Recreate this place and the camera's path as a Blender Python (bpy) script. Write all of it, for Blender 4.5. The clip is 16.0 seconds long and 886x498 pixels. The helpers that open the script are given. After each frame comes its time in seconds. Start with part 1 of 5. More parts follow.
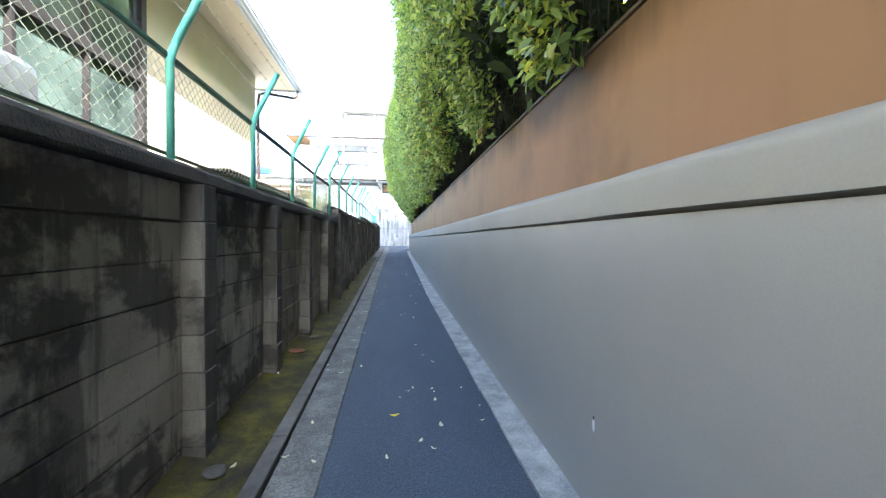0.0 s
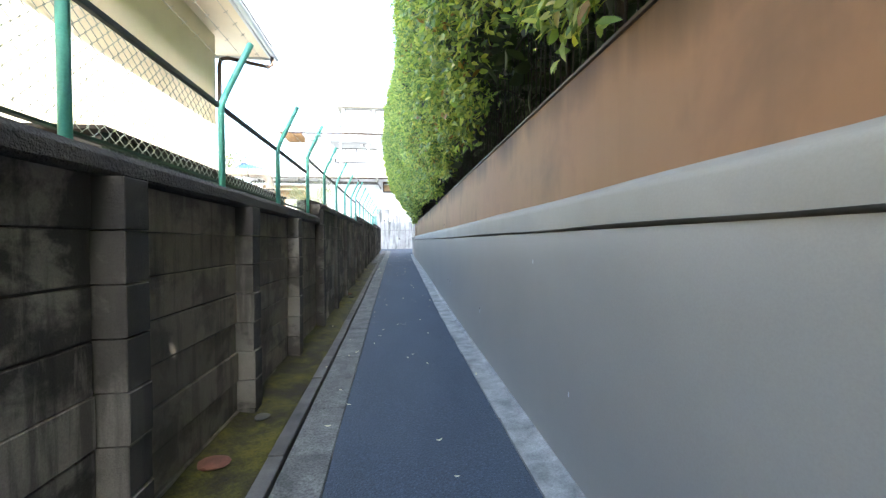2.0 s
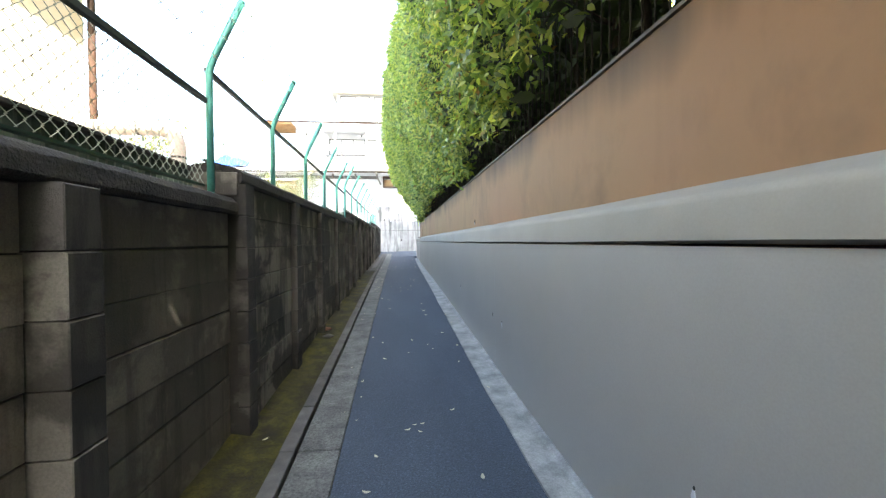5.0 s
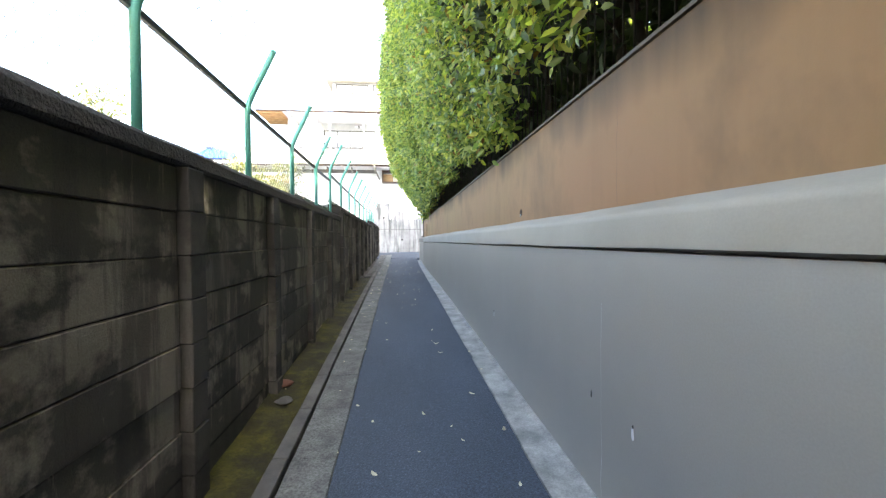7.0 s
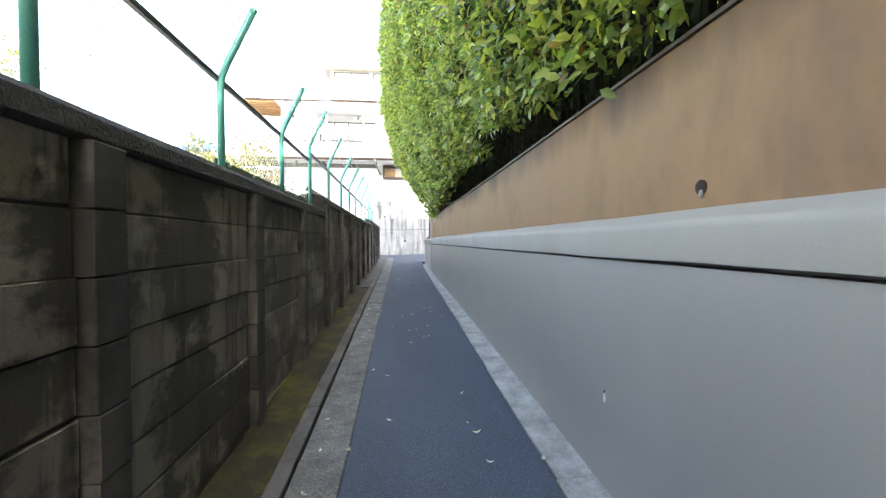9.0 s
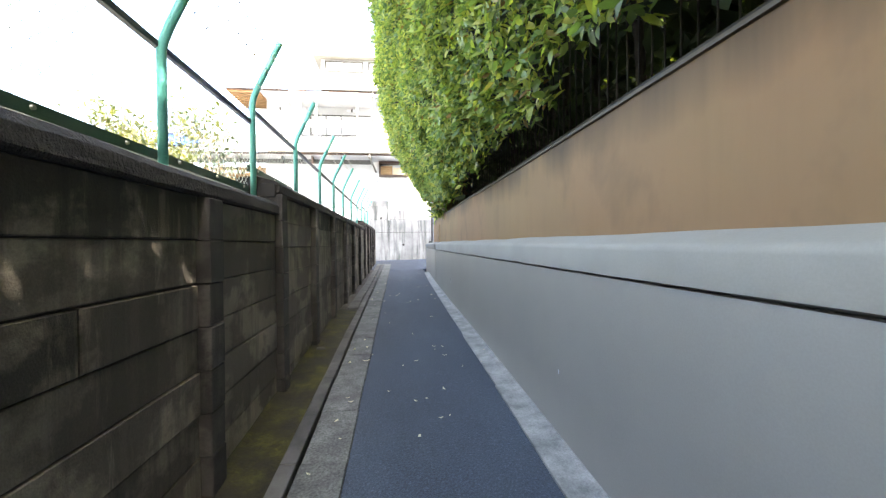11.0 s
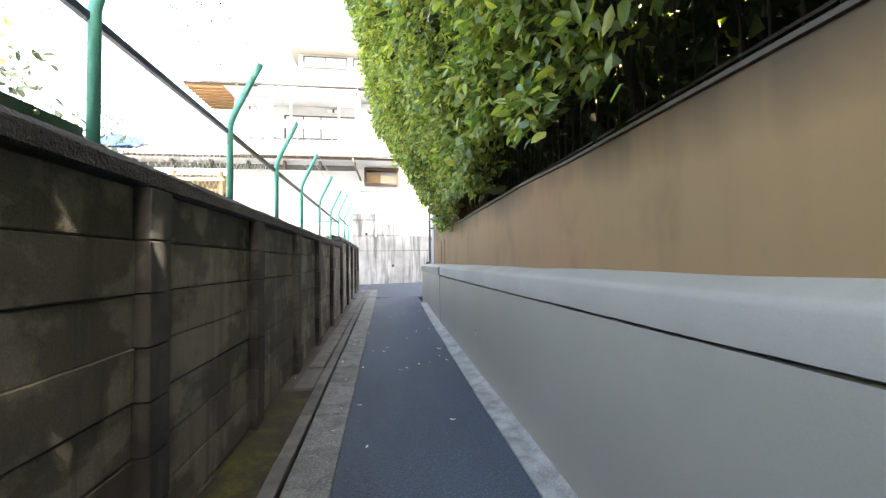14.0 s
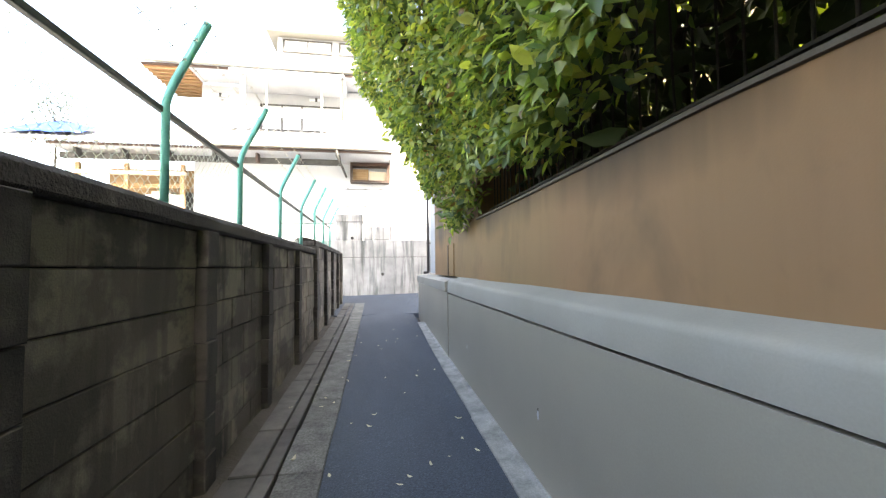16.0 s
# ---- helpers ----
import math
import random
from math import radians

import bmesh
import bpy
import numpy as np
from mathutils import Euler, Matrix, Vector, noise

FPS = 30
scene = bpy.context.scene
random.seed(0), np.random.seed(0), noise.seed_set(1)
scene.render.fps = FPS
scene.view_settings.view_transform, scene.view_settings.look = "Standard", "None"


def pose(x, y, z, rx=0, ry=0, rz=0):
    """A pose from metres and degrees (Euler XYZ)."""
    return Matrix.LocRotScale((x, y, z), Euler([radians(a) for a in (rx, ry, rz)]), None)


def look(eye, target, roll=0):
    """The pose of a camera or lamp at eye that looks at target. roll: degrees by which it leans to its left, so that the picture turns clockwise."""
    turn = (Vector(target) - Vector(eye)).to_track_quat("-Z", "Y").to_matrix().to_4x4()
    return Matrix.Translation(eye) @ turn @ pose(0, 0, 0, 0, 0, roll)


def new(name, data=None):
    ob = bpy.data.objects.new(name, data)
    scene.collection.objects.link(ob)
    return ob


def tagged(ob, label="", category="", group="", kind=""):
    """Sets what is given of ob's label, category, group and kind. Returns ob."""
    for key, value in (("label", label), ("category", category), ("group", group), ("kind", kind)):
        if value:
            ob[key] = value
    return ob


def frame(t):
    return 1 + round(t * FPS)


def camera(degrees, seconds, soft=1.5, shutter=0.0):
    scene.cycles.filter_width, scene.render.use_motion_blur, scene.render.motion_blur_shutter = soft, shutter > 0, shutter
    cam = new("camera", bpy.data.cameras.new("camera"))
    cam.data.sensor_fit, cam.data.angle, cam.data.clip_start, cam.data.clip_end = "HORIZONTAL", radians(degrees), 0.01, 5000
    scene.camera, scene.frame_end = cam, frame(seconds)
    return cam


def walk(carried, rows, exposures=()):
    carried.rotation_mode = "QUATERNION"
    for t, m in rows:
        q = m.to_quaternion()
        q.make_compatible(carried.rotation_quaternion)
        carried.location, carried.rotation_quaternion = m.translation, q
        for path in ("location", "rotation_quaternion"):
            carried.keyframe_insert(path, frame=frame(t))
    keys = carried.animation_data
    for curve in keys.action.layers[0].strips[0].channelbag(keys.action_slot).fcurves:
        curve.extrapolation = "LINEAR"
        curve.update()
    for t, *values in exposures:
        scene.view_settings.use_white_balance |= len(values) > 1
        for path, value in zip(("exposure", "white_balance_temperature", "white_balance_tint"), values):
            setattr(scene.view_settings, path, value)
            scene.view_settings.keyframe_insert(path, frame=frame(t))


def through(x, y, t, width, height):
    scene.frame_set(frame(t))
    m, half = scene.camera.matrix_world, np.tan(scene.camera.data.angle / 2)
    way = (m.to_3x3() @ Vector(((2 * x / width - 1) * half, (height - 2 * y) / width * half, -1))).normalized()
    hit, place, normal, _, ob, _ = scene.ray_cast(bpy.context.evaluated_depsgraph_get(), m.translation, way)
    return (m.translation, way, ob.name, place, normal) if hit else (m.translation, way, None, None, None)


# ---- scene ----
cam = camera(96.2, 16.0, soft=1.3)
METRES, EYE, TILT, LEAN, TURN = 15.04, 1.2, 0.25, 0.0, -6.8
ROWS = [
    (0.0, 0.0, 0.0, 0.0, 0.01, -1.54, -0.48),
    (0.5, -0.0016, 0.0325, 0.0005, -0.01, -1.46, -0.31),
    (1.0, -0.0074, 0.0649, 0.0012, 0.22, -1.47, -0.11),
    (1.5, -0.0091, 0.0972, 0.0018, 0.21, -1.36, 0.06),
    (2.0, -0.0163, 0.129, 0.002, 0.28, -1.36, 0.3),
    (2.5, -0.0206, 0.1603, 0.0021, 0.28, -1.39, 0.33),
    (3.0, -0.0268, 0.1925, 0.0032, 0.33, -1.57, 0.45),
    (3.5, -0.0288, 0.2241, 0.0044, 0.39, -1.38, 0.41),
    (4.0, -0.0333, 0.2562, 0.0048, 0.46, -1.21, 0.54),
    (6.5, -0.0547, 0.4159, 0.0065, 0.36, -1.47, 0.29),
    (7.0, -0.0582, 0.4474, 0.0068, 0.47, -1.38, 0.45),
    (7.5, -0.0625, 0.4784, 0.0081, 0.53, -1.21, 0.3),
    (8.0, -0.0686, 0.5097, 0.0083, 0.7, -1.17, 0.39),
    (8.5, -0.0728, 0.5401, 0.0082, 0.75, -1.19, 0.28),
    (9.0, -0.0769, 0.5709, 0.0091, 0.65, -1.3, 0.32),
    (9.5, -0.0792, 0.6008, 0.0096, 0.52, -1.28, 0.26),
    (12.0, -0.1005, 0.751, 0.0157, 0.2, -0.0, 0.7),
    (12.5, -0.1037, 0.7801, 0.0159, 0.02, 1.35, 0.7),
    (13.0, -0.1067, 0.81, 0.0169, -0.85, 1.47, 0.77),
    (13.5, -0.1106, 0.8395, 0.0173, -0.9, 1.56, 0.58),
    (14.0, -0.1128, 0.8702, 0.0188, -1.28, 1.57, 0.79),
    (14.5, -0.1175, 0.9005, 0.0193, -1.26, 1.55, 0.58),
    (15.0, -0.119, 0.9309, 0.021, -1.36, 1.57, 0.67),
    (15.5, -0.1232, 0.9599, 0.0217, -1.43, 1.54, 0.53),
    (16.0, -0.126, 0.9902, 0.0237, -2.78, 2.35, 0.73),
]
walk(cam, [(t, pose(0, 0, EYE, TILT, LEAN, TURN) @ pose(METRES * x, METRES * y, METRES * z, 90 + pitch, roll, yaw)) for t, x, y, z, yaw, pitch, roll in ROWS], [(0.0, 3.80, 6550, 6), (3.0, 3.80, 7200, 6), (7.0, 3.80, 7850, 9), (12.0, 3.72, 8000, 10), (16.0, 3.55, 8500, 11)])

# ---- world, sun, exposure ----
SUN_TO = Vector((0.56, -0.74, 1.05)).normalized()
world = bpy.data.worlds.new("world")
scene.world = world
world.use_nodes = True
wn = world.node_tree
sky = wn.nodes.new("ShaderNodeTexSky")
sky.sky_type = "NISHITA"
sky.sun_disc = False
sky.sun_elevation = math.asin(SUN_TO.z)
sky.sun_rotation = math.atan2(SUN_TO.x, SUN_TO.y)
sky.air_density, sky.dust_density, sky.ozone_density = 1.0, 3.0, 1.0
wn.links.new(sky.outputs[0], wn.nodes["Background"].inputs[0])
wn.nodes["Background"].inputs[1].default_value = 0.15
sun = new("sun", bpy.data.lights.new("sun", "SUN"))
sun.data.energy, sun.data.angle, sun.data.color = 3.6, radians(0.5), (1.0, 0.985, 0.96)
sun.matrix_world = look(SUN_TO * 60, (0, 0, 0))


# ---- materials ----
def material(name):
    m = bpy.data.materials.new(name)
    m.use_nodes = True
    nt = m.node_tree
    return m, nt, nt.nodes["Principled BSDF"]


def node(nt, kind, **kw):
    n = nt.nodes.new(kind)
    for k, v in kw.items():
        n.inputs[k].default_value = v
    return n


def place(nt, scale=(1, 1, 1)):
    """World place, scaled, as texture coordinates."""
    g = nt.nodes.new("ShaderNodeNewGeometry")
    mp = nt.nodes.new("ShaderNodeMapping")
    mp.inputs["Scale"].default_value = scale
    nt.links.new(g.outputs["Position"], mp.inputs["Vector"])
    return mp.outputs["Vector"]


def noise_tex(nt, scale, detail=4, rough=0.55, stretch=(1, 1, 1), distort=0.0):
    n = node(nt, "ShaderNodeTexNoise", Scale=scale, Detail=detail, Roughness=rough, Distortion=distort)
    nt.links.new(place(nt, stretch), n.inputs["Vector"])
    return n.outputs["Fac"]


def ramp(nt, fac, stops):
    r = nt.nodes.new("ShaderNodeValToRGB")
    while len(r.color_ramp.elements) < len(stops):
        r.color_ramp.elements.new(0.5)
    for e, (p, c) in zip(r.color_ramp.elements, stops):
        e.position = p
        e.color = (*c, 1) if len(c) == 3 else c
    nt.links.new(fac, r.inputs["Fac"])
    return r.outputs["Color"]


def grey(v):
    return (v, v, v)


def mixc(nt, fac, a, b, mode="MIX"):
    m = nt.nodes.new("ShaderNodeMix")
    m.data_type, m.blend_type = "RGBA", mode
    for socket, val in ((m.inputs["Factor"], fac), (m.inputs["A"], a), (m.inputs["B"], b)):
        if isinstance(val, bpy.types.NodeSocket):
            nt.links.new(val, socket)
        elif isinstance(val, (int, float)):
            socket.default_value = val
        else:
            socket.default_value = (*val, 1)
    return m.outputs["Result"]


def bump(nt, bsdf, fac, strength, distance):
    b = node(nt, "ShaderNodeBump", Strength=strength, Distance=distance)
    nt.links.new(fac, b.inputs["Height"])
    nt.links.new(b.outputs["Normal"], bsdf.inputs["Normal"])


def surface(name, a, b, scale=3.0, grain=80.0, rough=0.8, relief=0.25, depth=0.004, metal=0.0, stretch=(1, 1, 1), fleck=0.25, vary=0.0):
    """Two-tone surface with broad stains and fine grain."""
    m, nt, p = material(name)
    broad = noise_tex(nt, scale, 5, 0.6, stretch)
    fine = noise_tex(nt, grain, 3, 0.6)
    col = ramp(nt, broad, [(0.32, a), (0.68, b)])
    col = mixc(nt, fleck, col, ramp(nt, fine, [(0.3, grey(0.3)), (0.7, grey(1.0))]), "MULTIPLY")
    if vary:
        info = nt.nodes.new("ShaderNodeObjectInfo")
        col = mixc(nt, 1.0, col, ramp(nt, info.outputs["Random"], [(0, grey(1 - vary)), (1, grey(1.0))]), "MULTIPLY")
    nt.links.new(col, p.inputs["Base Color"])
    p.inputs["Roughness"].default_value = rough
    p.inputs["Metallic"].default_value = metal
    bump(nt, p, fine, relief, depth)
    return m


def block_material(name, light, dark, streak, filth=0.88):
    """Weathered concrete block: blotches, runs of black grime and pitted grain."""
    m, nt, p = material(name)
    blotch = noise_tex(nt, 2.6, 6, 0.62)
    runs = noise_tex(nt, 1.0, 5, 0.6, (9, 9, 0.9), 0.1)
    grime = noise_tex(nt, 1.7, 6, 0.62, (1.2, 1.2, 1.5), 0.15)
    dents = noise_tex(nt, 14, 4, 0.6)
    fine = noise_tex(nt, 140, 3, 0.7)
    info = nt.nodes.new("ShaderNodeObjectInfo")
    col = ramp(nt, blotch, [(0.3, tuple(c * 0.7 for c in light)), (0.55, light), (0.75, tuple(c * 1.25 for c in light))])
    col = mixc(nt, ramp(nt, runs, [(0.50, grey(0)), (0.60, grey(streak))]), col, dark)
    col = mixc(nt, ramp(nt, grime, [(0.46, grey(0)), (0.535, grey(filth))]), col, dark)
    wash = noise_tex(nt, 1.0, 6, 0.7, (13, 13, 2.2), 0.2)
    col = mixc(nt, ramp(nt, wash, [(0.60, grey(0)), (0.68, grey(0.30))]), col, tuple(c * 1.5 for c in light))
    isl = nt.nodes.new("ShaderNodeNewGeometry")
    col = mixc(nt, 1.0, col, ramp(nt, info.outputs["Random"], [(0, grey(0.72)), (0.3, grey(0.9)), (1, grey(1.12))]), "MULTIPLY")
    col = mixc(nt, 1.0, col, ramp(nt, isl.outputs["Random Per Island"], [(0, grey(0.75)), (0.35, grey(0.95)), (1, grey(1.1))]), "MULTIPLY")
    col = mixc(nt, 0.4, col, ramp(nt, fine, [(0.3, grey(0.3)), (0.65, grey(1.0))]), "MULTIPLY")
    nt.links.new(col, p.inputs["Base Color"])
    p.inputs["Roughness"].default_value = 0.88
    bump(nt, p, mixc(nt, 0.55, fine, dents), 0.6, 0.010)
    return m


def leaf_material(name, tones, gloss=0.38, through=0.42):
    m, nt, p = material(name)
    g = nt.nodes.new("ShaderNodeNewGeometry")
    col = ramp(nt, g.outputs["Random Per Island"], tones)
    col = mixc(nt, 0.35, col, ramp(nt, noise_tex(nt, 30, 2), [(0.3, grey(0.55)), (0.7, grey(1.0))]), "MULTIPLY")
    nt.links.new(col, p.inputs["Base Color"])
    p.inputs["Roughness"].default_value = gloss
    t = nt.nodes.new("ShaderNodeBsdfTranslucent")
    nt.links.new(mixc(nt, 1.0, col, (1.8, 1.7, 0.55), "MULTIPLY"), t.inputs["Color"])
    mx = nt.nodes.new("ShaderNodeMixShader")
    mx.inputs[0].default_value = through
    nt.links.new(p.outputs[0], mx.inputs[1])
    nt.links.new(t.outputs[0], mx.inputs[2])
    nt.links.new(mx.outputs[0], nt.nodes["Material Output"].inputs["Surface"])
    return m


def asphalt_material():
    m, nt, p = material("asphalt")
    fine = noise_tex(nt, 85, 4, 0.8)
    vor = node(nt, "ShaderNodeTexVoronoi", Scale=95.0)
    nt.links.new(place(nt), vor.inputs["Vector"])
    broad = noise_tex(nt, 1.1, 4, 0.6, (1.6, 0.5, 1))
    col = ramp(nt, broad, [(0.3, (0.029, 0.044, 0.066)), (0.7, (0.046, 0.067, 0.096))])
    col = mixc(nt, 0.75, col, ramp(nt, fine, [(0.36, grey(0.45)), (0.55, grey(1.0)), (0.66, grey(2.0))]), "MULTIPLY")
    nt.links.new(col, p.inputs["Base Color"])
    p.inputs["Roughness"].default_value = 0.84
    bump(nt, p, vor.outputs["Distance"], 0.6, 0.006)
    return m


def moss_material():
    m, nt, p = material("moss")
    a = noise_tex(nt, 4.5, 6, 0.7)
    fine = noise_tex(nt, 75, 4, 0.75)
    col = ramp(nt, a, [(0.36, (0.014, 0.012, 0.007)), (0.48, (0.034, 0.032, 0.004)), (0.60, (0.074, 0.068, 0.005)), (0.75, (0.110, 0.100, 0.009))])
    far = nt.nodes.new("ShaderNodeSeparateXYZ")
    nt.links.new(place(nt), far.inputs[0])
    along = nt.nodes.new("ShaderNodeMapRange")
    along.inputs["From Min"].default_value, along.inputs["From Max"].default_value = 4.0, 15.0
    nt.links.new(far.outputs["Y"], along.inputs["Value"])
    scruff = mixc(nt, along.outputs[0], (0, 0, 0), ramp(nt, noise_tex(nt, 3.0, 5, 0.7), [(0.38, grey(0.95)), (0.60, grey(0.15))]))
    col = mixc(nt, scruff, col, (0.015, 0.014, 0.009))
    col = mixc(nt, 0.85, col, ramp(nt, fine, [(0.32, grey(0.3)), (0.62, grey(1.2))]), "MULTIPLY")
    nt.links.new(col, p.inputs["Base Color"])
    p.inputs["Roughness"].default_value = 0.95
    bump(nt, p, fine, 0.8, 0.01)
    return m


def retaining_material():
    """Pale concrete with black weather runs."""
    m, nt, p = material("retaining_concrete")
    runs = noise_tex(nt, 1.0, 5, 0.65, (4.5, 4.5, 0.35), 0.3)
    blot = noise_tex(nt, 1.6, 5, 0.6)
    col = ramp(nt, blot, [(0.3, (0.19, 0.198, 0.205)), (0.7, (0.34, 0.350, 0.360))])
    col = mixc(nt, ramp(nt, runs, [(0.47, grey(0)), (0.62, grey(0.85))]), col, (0.05, 0.06, 0.06))
    nt.links.new(col, p.inputs["Base Color"])
    p.inputs["Roughness"].default_value = 0.85
    bump(nt, p, noise_tex(nt, 60, 3), 0.2, 0.004)
    return m


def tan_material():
    """Painted render, tan, with faint dirty runs, and hedge shade painted in below the coping."""
    m, nt, p = material("tan_render")
    broad = noise_tex(nt, 0.9, 4, 0.5)
    runs = noise_tex(nt, 1.0, 4, 0.6, (7, 7, 0.6))
    fine = noise_tex(nt, 160, 2)
    hue = noise_tex(nt, 0.55, 3, 0.5)
    col = mixc(nt, ramp(nt, hue, [(0.38, grey(0)), (0.62, grey(1))]), (0.256, 0.154, 0.068), (0.280, 0.149, 0.072))
    col = mixc(nt, 1.0, col, ramp(nt, broad, [(0.3, grey(0.86)), (0.7, grey(1.0))]), "MULTIPLY")
    col = mixc(nt, ramp(nt, runs, [(0.5, grey(0)), (0.75, grey(0.22))]), col, (0.16, 0.092, 0.042))
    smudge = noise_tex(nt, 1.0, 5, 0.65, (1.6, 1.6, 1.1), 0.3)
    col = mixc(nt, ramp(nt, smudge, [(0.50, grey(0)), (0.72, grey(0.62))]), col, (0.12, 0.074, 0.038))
    # dirt runs and the hedge's shade, both coloured in below the coping in uneven tongues
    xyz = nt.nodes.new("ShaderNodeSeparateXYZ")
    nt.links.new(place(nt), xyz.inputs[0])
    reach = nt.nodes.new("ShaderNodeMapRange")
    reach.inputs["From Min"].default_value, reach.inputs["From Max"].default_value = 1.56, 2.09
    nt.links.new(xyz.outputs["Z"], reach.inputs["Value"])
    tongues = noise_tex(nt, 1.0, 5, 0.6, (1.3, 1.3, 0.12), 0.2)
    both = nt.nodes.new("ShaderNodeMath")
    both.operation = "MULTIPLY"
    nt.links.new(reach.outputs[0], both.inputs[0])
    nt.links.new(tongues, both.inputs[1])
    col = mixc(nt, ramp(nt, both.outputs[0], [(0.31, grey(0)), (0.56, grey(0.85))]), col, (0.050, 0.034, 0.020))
    nt.links.new(col, p.inputs["Base Color"])
    p.inputs["Roughness"].default_value = 0.66
    p.inputs["Specular IOR Level"].default_value = 0.4
    bump(nt, p, fine, 0.12, 0.002)
    return m


M_ASPHALT = asphalt_material()
M_MOSS = moss_material()
M_SLAB_CLEAN = block_material("less_stained_slab", (0.210, 0.184, 0.148), (0.050, 0.045, 0.039), 0.5, 0.6)
M_SLAB_LATE = block_material("brown_stained_slab", (0.238, 0.209, 0.172), (0.052, 0.046, 0.040), 0.5, 0.72)
M_SLAB = block_material("concrete_slab", (0.215, 0.194, 0.164), (0.024, 0.022, 0.020), 0.65)
M_SLAB_EARLY = block_material("pale_stained_slab", (0.235, 0.222, 0.198), (0.026, 0.025, 0.024), 0.65, 0.88)
M_SLAB_SOOT = block_material("sooty_slab", (0.225, 0.198, 0.160), (0.034, 0.031, 0.027), 0.85, 0.9)
M_PILASTER = block_material("pilaster_block", (0.160, 0.154, 0.138), (0.036, 0.034, 0.031), 0.6, 0.85)
M_PIL_OLD = block_material("blackened_pilaster", (0.082, 0.078, 0.073), (0.020, 0.019, 0.018), 0.6)
# pilaster fronts: black stain plus the shade of their hedge-facing side, both as colour
M_PIL_FACE = block_material("stained_shaded_face", (0.050, 0.047, 0.043), (0.018, 0.017, 0.017), 0.7)
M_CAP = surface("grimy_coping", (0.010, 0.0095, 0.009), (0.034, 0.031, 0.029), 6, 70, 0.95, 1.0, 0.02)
M_MORTAR = surface("dark_mortar", (0.02, 0.019, 0.017), (0.045, 0.042, 0.037), 5, 90, 0.95, 0.4)
M_KERB = surface("kerb_stone", (0.055, 0.056, 0.056), (0.13, 0.13, 0.125), 5, 150, 0.85, 0.5, 0.004, vary=0.3)
M_GUTTER = surface("gutter_concrete", (0.10, 0.109, 0.107), (0.23, 0.242, 0.235), 7, 75, 0.85, 0.9, 0.006, fleck=0.95, vary=0.25)
M_STRIP = surface("footing_concrete", (0.17, 0.182, 0.182), (0.37, 0.385, 0.38), 7, 90, 0.8, 0.5, 0.004, fleck=0.45)
M_GREY = surface("grey_wall_paint", (0.282, 0.280, 0.258), (0.336, 0.334, 0.308), 0.8, 150, 0.45, 0.14, 0.002, fleck=0.12)
M_LEDGE = surface("pale_grey_paint", (0.268, 0.256, 0.222), (0.318, 0.304, 0.266), 1.6, 120, 0.72, 0.15, 0.002, fleck=0.1)
# the colour is warmed up the slope to stand in for a warmer light balance
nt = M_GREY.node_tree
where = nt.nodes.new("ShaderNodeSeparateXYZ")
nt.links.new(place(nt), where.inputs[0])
warm_light = nt.nodes.new("ShaderNodeMapRange")
warm_light.inputs["From Min"].default_value, warm_light.inputs["From Max"].default_value = 9.0, 17.0
nt.links.new(where.outputs["Y"], warm_light.inputs["Value"])
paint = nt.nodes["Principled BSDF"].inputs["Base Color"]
nt.links.new(mixc(nt, warm_light.outputs[0], paint.links[0].from_socket, mixc(nt, 1.0, paint.links[0].from_socket, (1.0, 0.94, 0.82), "MULTIPLY")), paint)
for key, value in (("Coat Weight", 0.75), ("Coat Roughness", 0.42)):
    M_GREY.node_tree.nodes["Principled BSDF"].inputs[key].default_value = value
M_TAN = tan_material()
M_SOIL = surface("soil", (0.040, 0.036, 0.030), (0.075, 0.068, 0.058), 2, 60, 0.95, 0.8, 0.02)
M_IRON = surface("dark_iron", (0.011, 0.010, 0.009), (0.024, 0.019, 0.016), 6, 120, 0.7, 0.2, 0.001)
M_BROWN_CAP = surface("brown_coping", (0.055, 0.040, 0.027), (0.085, 0.064, 0.045), 5, 90, 0.6, 0.2, 0.002)
M_GREEN = surface("green_painted_steel", (0.075, 0.38, 0.33), (0.12, 0.47, 0.42), 12, 140, 0.42, 0.2, 0.001, fleck=0.25)
M_DKGREEN = surface("dark_green_steel", (0.012, 0.055, 0.040), (0.025, 0.085, 0.062), 9, 140, 0.55, 0.2, 0.001)
M_RAIL = surface("weathered_rail", (0.026, 0.034, 0.034), (0.052, 0.060, 0.064), 9, 140, 0.6, 0.2, 0.001)
# three rail bays carry a view-dependent blue sheen in their base colour
M_RAIL_BLUE = surface("blue_sheen_rail", (0.020, 0.030, 0.085), (0.035, 0.048, 0.12), 9, 140, 0.5, 0.2, 0.001)
# paler copy of the wire, with the bright sky's glare put into its colour
M_MESH_PALE = surface("glare_washed_wire", (0.66, 0.76, 0.71), (0.74, 0.82, 0.77), 9, 140, 0.45, 0.1, 0.001)
M_MESH = surface("coated_wire", (0.30, 0.36, 0.33), (0.44, 0.50, 0.46), 9, 140, 0.45, 0.1, 0.001)
M_MESH_GREEN = surface("green_coated_wire", (0.16, 0.46, 0.38), (0.24, 0.54, 0.46), 9, 140, 0.45, 0.1, 0.001)
M_WIRE = surface("galvanised_wire", (0.45, 0.44, 0.40), (0.6, 0.58, 0.52), 9, 140, 0.4, 0.1, 0.001, metal=0.6)
